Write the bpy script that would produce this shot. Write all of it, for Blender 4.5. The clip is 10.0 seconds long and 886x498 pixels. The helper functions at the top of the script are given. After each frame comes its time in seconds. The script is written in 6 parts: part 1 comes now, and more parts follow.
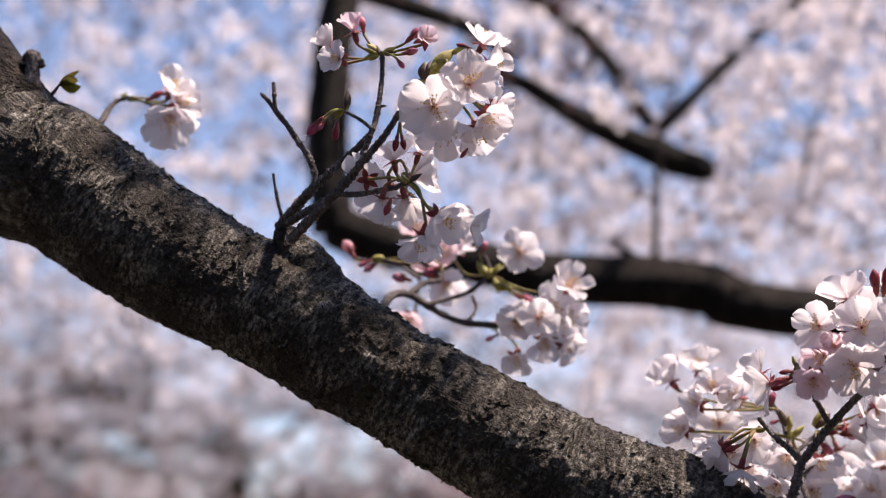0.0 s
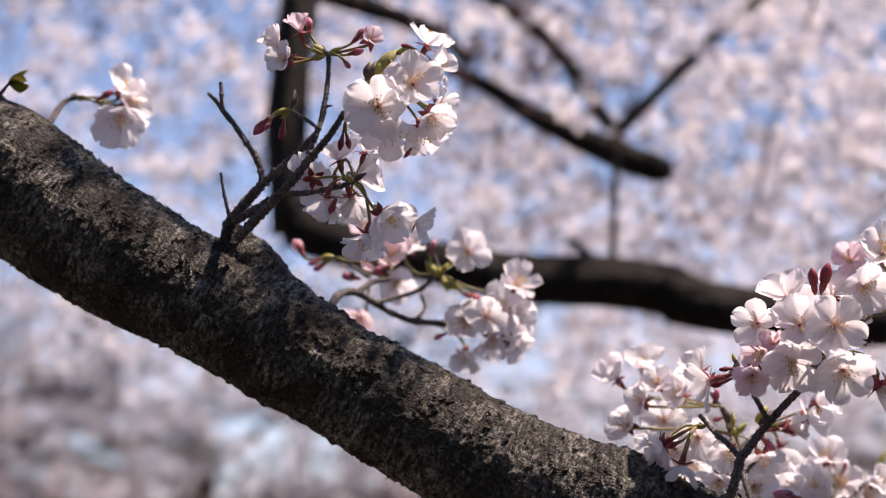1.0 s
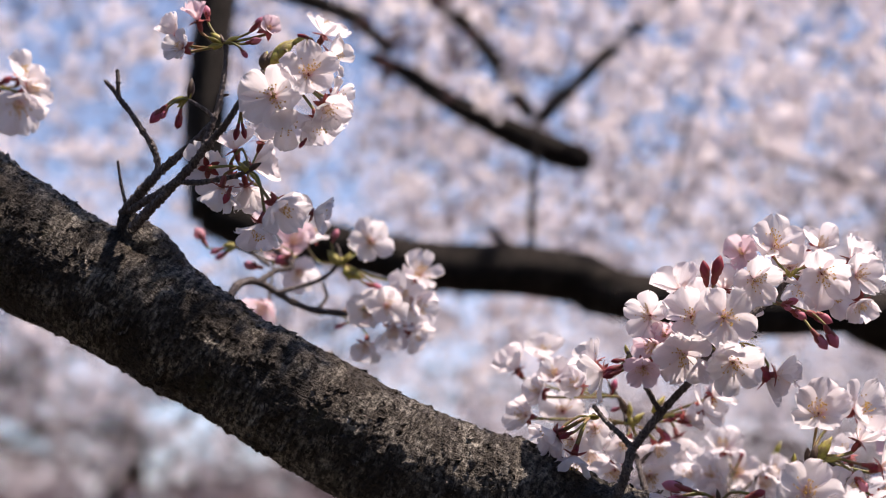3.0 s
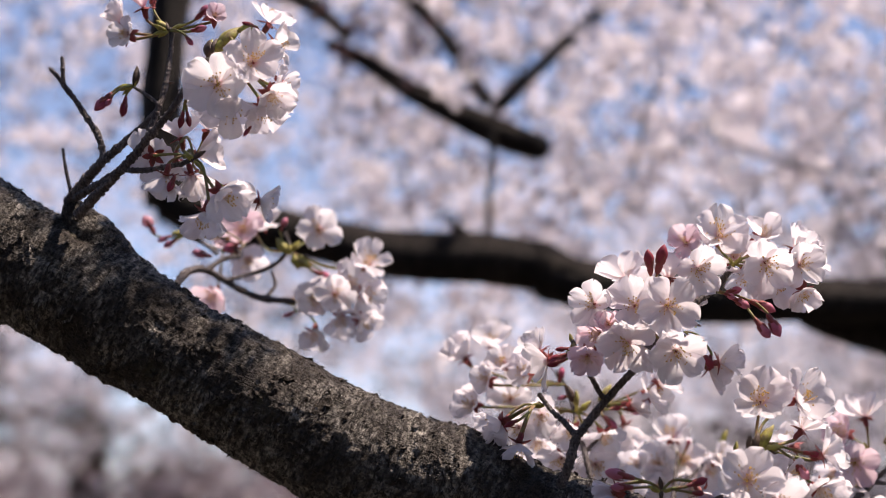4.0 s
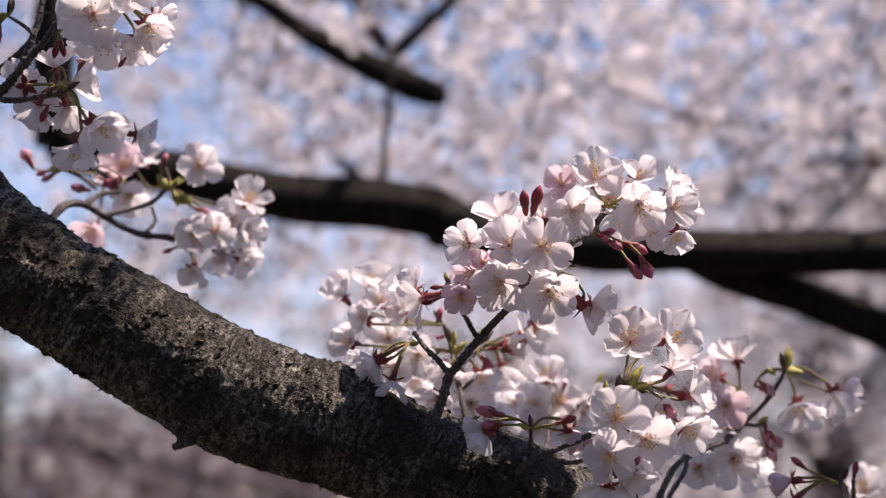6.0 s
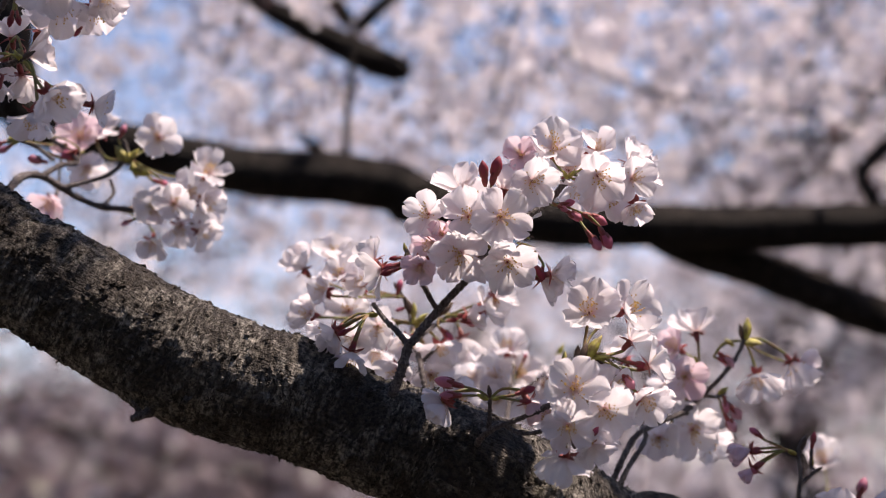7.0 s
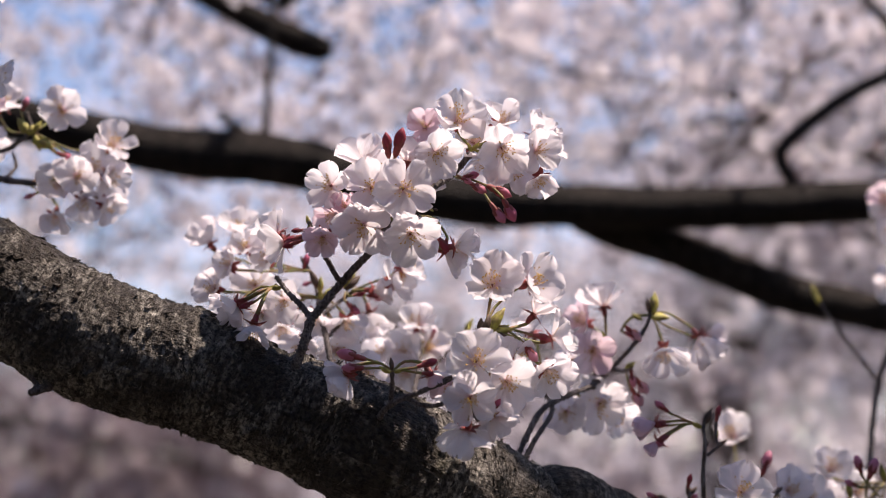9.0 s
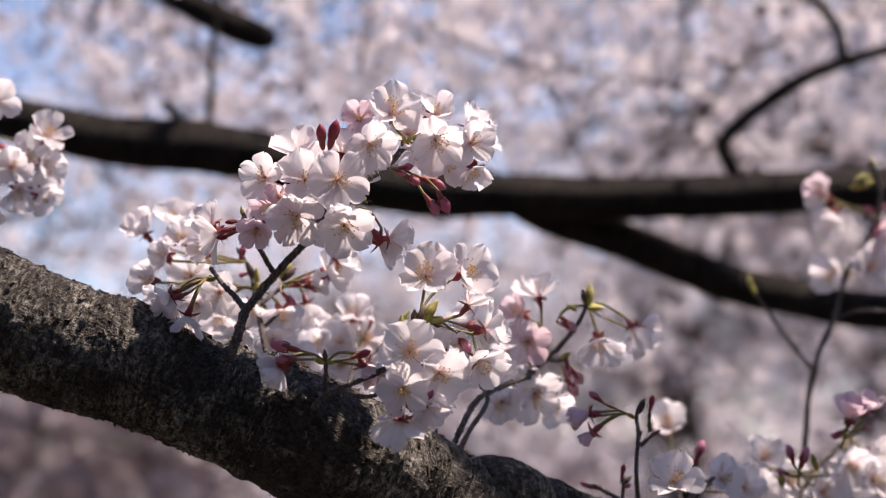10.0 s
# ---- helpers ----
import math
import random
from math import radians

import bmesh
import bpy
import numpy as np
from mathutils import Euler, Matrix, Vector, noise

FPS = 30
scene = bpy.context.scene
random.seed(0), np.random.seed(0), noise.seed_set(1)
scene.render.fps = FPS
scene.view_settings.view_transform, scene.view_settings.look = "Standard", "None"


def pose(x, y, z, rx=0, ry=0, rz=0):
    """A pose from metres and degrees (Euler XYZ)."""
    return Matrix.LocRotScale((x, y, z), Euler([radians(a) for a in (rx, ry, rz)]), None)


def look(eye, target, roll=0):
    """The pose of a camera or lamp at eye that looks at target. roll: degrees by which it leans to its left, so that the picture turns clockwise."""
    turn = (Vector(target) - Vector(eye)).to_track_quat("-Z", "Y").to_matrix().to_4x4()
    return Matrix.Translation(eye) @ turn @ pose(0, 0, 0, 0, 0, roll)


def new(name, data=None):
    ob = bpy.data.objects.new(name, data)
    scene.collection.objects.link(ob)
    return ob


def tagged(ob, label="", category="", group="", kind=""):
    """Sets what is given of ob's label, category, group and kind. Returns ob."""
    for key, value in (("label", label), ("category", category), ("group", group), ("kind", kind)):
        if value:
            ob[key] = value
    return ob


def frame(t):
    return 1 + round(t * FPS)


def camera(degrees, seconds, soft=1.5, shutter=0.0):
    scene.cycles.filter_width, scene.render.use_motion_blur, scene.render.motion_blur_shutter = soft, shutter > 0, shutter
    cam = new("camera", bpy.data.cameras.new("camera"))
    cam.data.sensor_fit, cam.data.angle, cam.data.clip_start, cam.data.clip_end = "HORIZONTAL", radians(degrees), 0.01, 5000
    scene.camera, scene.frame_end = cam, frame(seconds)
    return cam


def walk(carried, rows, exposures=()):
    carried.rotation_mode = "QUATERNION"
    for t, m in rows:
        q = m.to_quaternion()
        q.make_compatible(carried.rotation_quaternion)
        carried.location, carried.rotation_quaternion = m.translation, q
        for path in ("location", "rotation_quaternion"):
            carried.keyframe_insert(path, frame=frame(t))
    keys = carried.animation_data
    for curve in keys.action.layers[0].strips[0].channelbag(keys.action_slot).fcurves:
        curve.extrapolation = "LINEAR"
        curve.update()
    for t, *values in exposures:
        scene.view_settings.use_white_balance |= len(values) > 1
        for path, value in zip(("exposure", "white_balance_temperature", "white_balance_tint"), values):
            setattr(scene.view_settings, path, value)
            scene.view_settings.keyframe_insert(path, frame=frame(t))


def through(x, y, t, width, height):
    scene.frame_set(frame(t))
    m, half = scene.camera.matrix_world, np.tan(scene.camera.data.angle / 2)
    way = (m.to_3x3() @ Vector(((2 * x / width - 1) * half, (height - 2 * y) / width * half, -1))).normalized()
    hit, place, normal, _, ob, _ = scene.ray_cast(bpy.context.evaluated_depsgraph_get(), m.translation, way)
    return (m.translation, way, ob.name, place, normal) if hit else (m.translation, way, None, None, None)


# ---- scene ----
# one cherry limb in bloom; the focus lies on its front
cam = camera(30.0, 10.0, soft=1.0)
cam.data.dof.use_dof = True
cam.data.dof.focus_distance = 0.975
cam.data.dof.aperture_fstop = 5.2
PATH = [
    (0, (-0.04981, 0.00749, 1.60949), (-0.26229, 1.95405, 2.01658), 0.327),
    (0.5, (-0.04408, 0.00160, 1.60872), (-0.23552, 1.95034, 2.01589), 0.289),
    (1, (-0.03504, -0.00041, 1.60611), (-0.20954, 1.94964, 2.01459), 0.145),
    (1.5, (-0.02749, -0.00045, 1.60561), (-0.18321, 1.95189, 2.01072), 0.090),
    (2, (-0.02127, 0.00098, 1.60734), (-0.15879, 1.95603, 2.00590), 0.162),
    (2.5, (-0.01753, -0.00054, 1.60796), (-0.13410, 1.95637, 2.00408), 0.158),
    (4, (-0.00097, -0.00200, 1.60893), (-0.05342, 1.96142, 1.98610), -0.071),
    (4.5, (0.00356, -0.00577, 1.60714), (-0.02708, 1.96023, 1.97302), -0.040),
    (5, (0.00802, -0.00593, 1.60550), (0.01074, 1.96314, 1.95588), -0.045),
    (5.5, (0.01322, -0.00415, 1.60298), (0.04825, 1.96736, 1.93753), 0.202),
    (7, (0.02030, -0.00004, 1.59762), (0.12393, 1.97580, 1.88971), 0.119),
    (7.5, (0.02373, 0.00341, 1.59563), (0.14669, 1.97981, 1.87627), -0.027),
    (8, (0.02874, 0.00703, 1.59549), (0.17108, 1.98403, 1.86238), -0.085),
    (8.5, (0.03484, 0.00680, 1.59651), (0.19615, 1.98247, 1.86239), -0.131),
    (9, (0.03764, 0.00539, 1.59102), (0.22319, 1.97779, 1.86522), -0.184),
    (9.5, (0.04192, 0.00362, 1.59072), (0.24882, 1.97448, 1.86079), -0.228),
    (10, (0.04672, 0.00056, 1.59229), (0.29217, 1.96833, 1.85237), -0.358),
]
walk(cam, [(t, look(eye, target, roll)) for t, eye, target, roll in PATH], [(0.0, 0.77, 7500, 25), (2.5, 0.75, 7500, 25), (4.5, 0.68, 7500, 25), (7.0, 0.65, 7500, 25), (10.0, 0.70, 7500, 25)])

# ---- sky and sun ----
SUN_UP, SUN_ROUND = 64.0, 86.0   # degrees above the horizon, degrees clockwise from +y
world = bpy.data.worlds.new("sky")
scene.world = world
world.use_nodes = True
sky = world.node_tree.nodes.new("ShaderNodeTexSky")
sky.sky_type, sky.sun_disc = "NISHITA", False
sky.sun_elevation, sky.sun_rotation = radians(SUN_UP), radians(SUN_ROUND)
sky.air_density, sky.dust_density, sky.ozone_density = 1.0, 0.0, 2.5
sky.altitude = 2000.0
background = world.node_tree.nodes["Background"]
background.inputs["Strength"].default_value = 0.122
world.node_tree.links.new(sky.outputs["Color"], background.inputs["Color"])
sun_data = bpy.data.lights.new("sun", "SUN")
sun_data.energy, sun_data.angle, sun_data.color = 4.7, radians(0.53), (1.0, 0.965, 0.91)
sun = new("sun", sun_data)
to_sun = Vector((math.sin(radians(SUN_ROUND)) * math.cos(radians(SUN_UP)),
                 math.cos(radians(SUN_ROUND)) * math.cos(radians(SUN_UP)), math.sin(radians(SUN_UP))))
sun.matrix_world = look(to_sun * 30, (0, 0, 0))


# ---- materials ----
class Nodes:
    """A node tree that is built up line by line."""

    def __init__(self, name):
        self.mat = bpy.data.materials.new(name)
        self.mat.use_nodes = True
        self.tree = self.mat.node_tree
        self.tree.nodes.clear()
        self.out = self.add("ShaderNodeOutputMaterial")

    def add(self, kind, **inputs):
        node = self.tree.nodes.new(kind)
        for key, value in inputs.items():
            self.put(node, key.replace("_", " "), value)
        return node

    def put(self, node, key, value):
        socket = node.inputs[int(key)] if key.isdigit() else node.inputs[key]
        if isinstance(value, bpy.types.NodeSocket):
            self.tree.links.new(value, socket)
        else:
            socket.default_value = value

    def noise(self, scale, detail=3.0, rough=0.55, vector=None):
        node = self.add("ShaderNodeTexNoise", Scale=scale, Detail=detail, Roughness=rough)
        if vector is not None:
            self.put(node, "Vector", vector)
        return node.outputs["Fac"]

    def coords(self, sx=1.0, sy=1.0, sz=1.0):
        where = self.add("ShaderNodeTexCoord")
        mapped = self.add("ShaderNodeMapping", Vector=where.outputs["Object"], Scale=(sx, sy, sz))
        return mapped.outputs["Vector"]

    def ramp(self, fac, *stops):
        node = self.add("ShaderNodeValToRGB", Fac=fac)
        ramp = node.color_ramp
        while len(ramp.elements) < len(stops):
            ramp.elements.new(0.5)
        for element, (place, colour) in zip(ramp.elements, stops):
            element.position, element.color = place, (*colour, 1.0)
        return node.outputs["Color"]

    def mix(self, fac, a, b):
        node = self.tree.nodes.new("ShaderNodeMix")
        node.data_type = "RGBA"
        for index, value in ((0, fac), (6, a), (7, b)):
            if isinstance(value, bpy.types.NodeSocket):
                self.tree.links.new(value, node.inputs[index])
            else:
                node.inputs[index].default_value = value if index == 0 else (*value, 1.0)
        return node.outputs[2]

    def bump(self, height, strength, distance):
        return self.add("ShaderNodeBump", Height=height, Strength=strength, Distance=distance).outputs["Normal"]

    def finish(self, shader):
        self.tree.links.new(shader, self.out.inputs["Surface"])
        return self.mat


def leafy(name, colour, pinker, through, rough=0.5, fine=30.0, sheen=0.25, per_island=False, broad=3.0, claw=None):
    """A thin petal or leaf: light falls on it and through it."""
    n = Nodes(name)
    if per_island:
        random_value = n.add("ShaderNodeNewGeometry").outputs["Random Per Island"]
    else:
        random_value = n.add("ShaderNodeObjectInfo").outputs["Random"]
    tint = n.mix(random_value, colour, pinker)
    veins = n.noise(fine, 2.0, 0.6, n.coords(1.0, 0.10, 1.0))
    blotch = n.noise(broad, 2.0, 0.55, n.coords())
    tint = n.mix(n.ramp(veins, (0.42, (0.0,) * 3), (0.68, (0.45,) * 3)), tint, pinker)
    tint = n.mix(n.ramp(blotch, (0.45, (0.0,) * 3), (0.75, (0.35,) * 3)), tint, pinker)
    if claw is not None:   # the deeper tint at a petal's foot
        along = n.add("ShaderNodeSeparateXYZ", Vector=n.coords()).outputs["Y"]
        tint = n.mix(n.ramp(along, (0.02, (0.55,) * 3), (0.08, (0.2,) * 3), (0.17, (0.0,) * 3)), tint, claw)
    normal = n.bump(veins, 0.12, 0.0006 if per_island else 0.03)
    skin = n.add("ShaderNodeBsdfPrincipled", Base_Color=tint, Roughness=rough, Normal=normal)
    n.put(skin, "Specular IOR Level", sheen)
    glow = n.add("ShaderNodeBsdfTranslucent", Color=tint, Normal=normal)
    both = n.add("ShaderNodeMixShader", Fac=through)
    n.tree.links.new(skin.outputs[0], both.inputs[1])
    n.tree.links.new(glow.outputs[0], both.inputs[2])
    return n.finish(both.outputs[0])


def plain(name, colour, second, rough=0.6, scale=180.0, bump=0.4, depth=0.0006):
    """A solid surface with two colours in patches and a fine relief."""
    n = Nodes(name)
    patches = n.noise(scale, 4.0, 0.6, n.coords())
    tint = n.mix(n.ramp(patches, (0.38, (0.0,) * 3), (0.66, (1.0,) * 3)), colour, second)
    skin = n.add("ShaderNodeBsdfPrincipled", Base_Color=tint, Roughness=rough, Normal=n.bump(n.noise(scale * 4, 3.0), bump, depth))
    return n.finish(skin.outputs[0])


def bark(name, dark, mid, pale, scale=1.0, moss=(0.10, 0.105, 0.055), wrapped=False, shine=0.6):
    """Rough grey-brown bark with pale lichen crusts, a little moss, cross streaks and fine scales."""
    n = Nodes(name)
    if wrapped:   # metres along the limb, metres round it
        where = n.add("ShaderNodeUVMap").outputs["UV"]

        def spot(sx, sy):
            return n.add("ShaderNodeMapping", Vector=where, Scale=(sx, sy, 1.0)).outputs["Vector"]
    else:
        def spot(sx, sy):
            return n.coords(sx, sy, sy)
    fine = n.noise(420.0 * scale, 5.0, 0.65, spot(1.0, 0.8))
    streak = n.noise(150.0 * scale, 4.0, 0.6, spot(1.0, 0.16))
    crust = n.noise(26.0 * scale, 6.0, 0.68, spot(1.0, 0.8))
    mossy = n.noise(24.0 * scale, 5.0, 0.65, spot(1.3, 1.1))
    wander = n.add("ShaderNodeTexNoise", Vector=spot(1.0, 1.0), Scale=95.0 * scale, Detail=6.0, Roughness=0.7)
    shift = n.add("ShaderNodeVectorMath", **{"0": wander.outputs["Color"], "1": (0.006 / scale, 0.006 / scale, 0.0)})
    shift.operation = "MULTIPLY"
    moved = n.add("ShaderNodeVectorMath", **{"0": spot(1.0, 0.5), "1": shift.outputs[0]})
    moved.operation = "ADD"
    cell = n.add("ShaderNodeTexVoronoi", Vector=moved.outputs[0], Scale=260.0 * scale)
    each = n.add("ShaderNodeSeparateColor", Color=cell.outputs["Color"]).outputs[0]
    tint = n.mix(n.ramp(fine, (0.36, (0.0,) * 3), (0.66, (1.0,) * 3)), dark, mid)
    tint = n.mix(n.ramp(each, (0.45, (0.0,) * 3), (1.0, (0.3,) * 3)), tint, mid)
    tint = n.mix(n.ramp(mossy, (0.58, (0.0,) * 3), (0.74, (0.5,) * 3)), tint, moss)
    # lichen: broad patches, broken up scale by scale and grain by grain
    area = n.ramp(crust, (0.44, (0.04,) * 3), (0.54, (0.5,) * 3), (0.64, (1.0,) * 3))
    rings = n.noise(310.0 * scale, 5.0, 0.65, spot(1.0, 0.30))
    broken = n.add("ShaderNodeMath", **{"0": n.ramp(rings, (0.42, (0.05,) * 3), (0.58, (1.0,) * 3)), "1": n.ramp(fine, (0.38, (0.15,) * 3), (0.58, (1.0,) * 3))})
    broken.operation = "MULTIPLY"
    grain = n.add("ShaderNodeMath", **{"0": area, "1": broken.outputs[0]})
    grain.operation = "MULTIPLY"
    tint = n.mix(grain.outputs[0], tint, pale)
    pits = n.noise(300.0 * scale, 4.0, 0.7, spot(1.0, 0.7))
    tint = n.mix(n.ramp(pits, (0.36, (0.9,) * 3), (0.47, (0.0,) * 3)), tint, dark)
    ripples = n.noise(900.0 * scale, 3.0, 0.6, spot(0.38, 1.0))
    height = n.add("ShaderNodeMath", **{"0": ripples, "1": n.ramp(each, (0.3, (0.0,) * 3), (1.0, (0.55,) * 3))})
    height.operation = "ADD"
    more = n.add("ShaderNodeMath", **{"0": height.outputs[0], "1": pits})
    more.operation = "ADD"
    ringed = n.add("ShaderNodeMath", **{"0": more.outputs[0], "1": rings})
    ringed.operation = "ADD"
    lumps = n.noise(150.0 * scale, 5.0, 0.7, spot(1.0, 0.55))
    rugged = n.add("ShaderNodeMath", **{"0": lumps, "1": 2.2})
    rugged.operation = "MULTIPLY"
    whole = n.add("ShaderNodeMath", **{"0": ringed.outputs[0], "1": rugged.outputs[0]})
    whole.operation = "ADD"
    normal = n.bump(whole.outputs[0], 1.0, 0.0030 / scale)
    gloss = n.ramp(streak, (0.35, (0.56,) * 3), (0.65, (shine,) * 3))
    skin = n.add("ShaderNodeBsdfPrincipled", Base_Color=tint, Roughness=gloss, Normal=normal)
    n.put(skin, "Specular IOR Level", 0.18 if wrapped else 0.10)
    return n.finish(skin.outputs[0])


BARK = bark("cherry_bark", (0.011, 0.0085, 0.007), (0.068, 0.055, 0.043), (0.64, 0.60, 0.51), 1.0, (0.11, 0.105, 0.055), True, 0.44)
# bark copy darkened in colour to stand for shade on the limbs behind
SHADED_BARK = bark("shaded_bark", (0.011, 0.0085, 0.007), (0.028, 0.022, 0.018), (0.08, 0.063, 0.051), 0.4, (0.022, 0.02, 0.015))
BARK_SCALE = bark("bark_scale", (0.02, 0.016, 0.013), (0.10, 0.083, 0.068), (0.45, 0.42, 0.37), 1.3, (0.09, 0.085, 0.05))
TWIG = bark("twig_bark", (0.07, 0.058, 0.054), (0.22, 0.19, 0.18), (0.46, 0.42, 0.41), 2.2, (0.06, 0.045, 0.03))
PETAL = leafy("white_petal", (0.905, 0.89, 0.907), (0.895, 0.845, 0.873), 0.56, claw=(0.78, 0.36, 0.40))
PINK_PETAL = leafy("pink_petal", (0.90, 0.78, 0.825), (0.87, 0.66, 0.73), 0.5, claw=(0.74, 0.28, 0.34))
BUD_PETAL = leafy("bud_petal", (0.74, 0.33, 0.42), (0.58, 0.13, 0.22), 0.25)
BUD_DARK = leafy("dark_bud_petal", (0.42, 0.07, 0.10), (0.26, 0.035, 0.05), 0.15)
CALYX = plain("red_calyx", (0.36, 0.055, 0.055), (0.20, 0.05, 0.035), 0.45, 300.0)
STALK = plain("green_stalk", (0.20, 0.23, 0.055), (0.26, 0.12, 0.05), 0.5, 200.0)
SCALE_GREEN = plain("bud_scale", (0.46, 0.43, 0.075), (0.17, 0.11, 0.04), 0.5, 240.0)
SCALE_BROWN = plain("brown_bud_scale", (0.10, 0.055, 0.030), (0.045, 0.022, 0.016), 0.55, 240.0)
LEAF = leafy("young_leaf", (0.33, 0.40, 0.08), (0.34, 0.26, 0.07), 0.5)
# dull filler colour: stands for hazy far bloom and for shaded low blossom
MAUVE_FILLER = leafy("mauve_filler", (0.42, 0.345, 0.36), (0.22, 0.17, 0.18), 0.2, fine=260.0, per_island=True, broad=60.0)
# calyx red and a dark tone that stands for shade inside the crowns
CALYX_AND_SHADE = leafy("far_calyx_and_shade", (0.22, 0.085, 0.085), (0.07, 0.06, 0.045), 0.15, fine=260.0, per_island=True, broad=60.0)
# dark leaves of the unseen wall that blocks light behind the camera
BLOCKER_LEAF = leafy("blocker_leaf", (0.035, 0.05, 0.025), (0.06, 0.06, 0.035), 0.15, per_island=True)
FILAMENT = plain("stamen_thread", (0.90, 0.80, 0.68), (0.82, 0.56, 0.42), 0.5)
ANTHER = plain("anther", (0.78, 0.52, 0.10), (0.50, 0.28, 0.05), 0.6)
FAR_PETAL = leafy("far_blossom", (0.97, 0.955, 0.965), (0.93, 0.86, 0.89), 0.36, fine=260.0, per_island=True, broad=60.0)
EARTH = plain("petal_strewn_earth", (0.030, 0.026, 0.020), (0.065, 0.055, 0.046), 0.9, 3.0, 0.6, 0.02)


# ---- builders ----
PLACE = {}


def empty(name, at, label, category, group=""):
    ob = new(name)
    ob.empty_display_size = 0.02
    ob.matrix_basis = Matrix.Translation(at)
    PLACE[ob] = ob.matrix_basis.copy()
    return tagged(ob, label, category, group)


def part(name, data, material, parent, at=Matrix.Identity(4), label=""):
    """One mesh under a thing or under a part; at is its pose in the world."""
    if isinstance(data, bmesh.types.BMesh):
        mesh = bpy.data.meshes.new(name)
        data.to_mesh(mesh)
        data.free()
        for face in mesh.polygons:
            face.use_smooth = True
        mesh.materials.append(material)
        data = mesh
    ob = new(name, data)
    PLACE[ob] = at.copy()
    if parent is not None:
        ob.parent = parent
        ob.matrix_basis = PLACE[parent].inverted() @ at
    else:
        ob.matrix_basis = at
    return tagged(ob, label)


def curve_through(points, step):
    """Evenly close points on a smooth curve through the given ones."""
    p = [Vector(q) for q in points]
    p = [p[0] * 2 - p[1], *p, p[-1] * 2 - p[-2]]
    out = []
    for a, b, c, d in zip(p, p[1:], p[2:], p[3:]):
        count = max(2, int((c - b).length / step))
        for i in range(count):
            t = i / count
            out.append(0.5 * (2 * b + (c - a) * t + (2 * a - 5 * b + 4 * c - d) * t * t + (3 * b - a - 3 * c + d) * t ** 3))
    out.append(p[-2])
    return out


def tube(points, radius, sides, bm=None, cap=True):
    """A tube along points; radius(share, around, point) gives its thickness."""
    bm = bm or bmesh.new()
    rings, up = [], Vector((0.3, -0.2, 0.93))
    total = len(points) - 1
    for i, q in enumerate(points):
        along = (points[min(i + 1, total)] - points[max(i - 1, 0)]).normalized()
        side = along.cross(up).normalized()
        up = side.cross(along).normalized()
        ring = []
        for k in range(sides):
            a = 2 * math.pi * k / sides
            out = side * math.cos(a) + up * math.sin(a)
            ring.append(bm.verts.new(q + out * radius(i / total, a, q, out)))
        rings.append(ring)
    for one, two in zip(rings, rings[1:]):
        for k in range(sides):
            bm.faces.new((one[k], one[(k + 1) % sides], two[(k + 1) % sides], two[k]))
    if cap:
        bm.faces.new(rings[0][::-1])
        bm.faces.new(rings[-1])
    return bm


def twig(parent, r0, r1, *points, material=None):
    """A knotty twig that tapers, with ring scars."""
    seed = random.uniform(0, 50)
    long = sum((Vector(b) - Vector(a)).length for a, b in zip(points, points[1:]))

    def radius(s, a, q, out):
        knots = 0.38 * max(0.0, math.sin(s * long * 1500 + seed + 7.0 * noise.noise(q * 110))) ** 4 + 0.5 * max(0.0, noise.noise(q * 150) - 0.1)
        rough = 0.22 * noise.noise(q * 320 + out * 0.8)
        return 0.9 * (r0 + (r1 - r0) * s) * (1 + knots + rough) * (1.0 if s < 0.985 else 0.6)

    step = 0.0006 if r0 < 0.006 else 0.003
    return part("twig", tube(curve_through(points, step), radius, 9), material or TWIG, parent)


def petal_mesh(variant, curl, material):
    """A cherry petal of length 1: narrow at its foot, broad and notched at its end."""
    rand = random.Random(variant)
    bm = bmesh.new()
    nu, nv = 12, 9
    wide, notch, lift = rand.uniform(0.40, 0.475), rand.uniform(0.08, 0.18), rand.uniform(-0.08, 0.08)
    phase, ruffle = rand.uniform(0, 6), rand.uniform(0.03, 0.065)
    grid = []
    for j in range(nv + 1):
        v = j / nv
        half = wide * float(np.interp(v, (0.0, 0.12, 0.3, 0.5, 0.66, 0.82, 0.93, 1.0), (0.14, 0.32, 0.70, 0.93, 1.0, 0.93, 0.72, 0.42)))
        row = []
        for i in range(nu + 1):
            u = 2 * i / nu - 1
            y = v * (1 - notch * math.exp(-(u / 0.17) ** 2) * v ** 6) - 0.07 * u * u * v ** 4
            z = curl * (v * v * 0.36 - v * 0.12) + 0.30 * u * u * half * (1 + curl) + lift * u * v
            z += ruffle * math.sin(u * 5 + phase) * v * v + ruffle * math.sin(v * 11 + phase * 2) * abs(u) ** 1.5 * v
            z += 0.03 * math.sin(u * 11 + phase * 3) * v ** 3 - 0.03 * math.exp(-(u / 0.16) ** 2) * v
            row.append(bm.verts.new((u * half, y, z)))
        grid.append(row)
    for j in range(nv):
        for i in range(nu):
            bm.faces.new((grid[j][i], grid[j][i + 1], grid[j + 1][i + 1], grid[j + 1][i]))
    mesh = bpy.data.meshes.new("petal")
    bm.to_mesh(mesh)
    bm.free()
    for face in mesh.polygons:
        face.use_smooth = True
    mesh.materials.append(material)
    return mesh


PETALS = {m: [petal_mesh(i, c, m) for i, c in enumerate((0.2, 0.5, 0.8, -0.3, 0.4, 0.7, 0.1, 1.0))] for m in (PETAL, PINK_PETAL)}


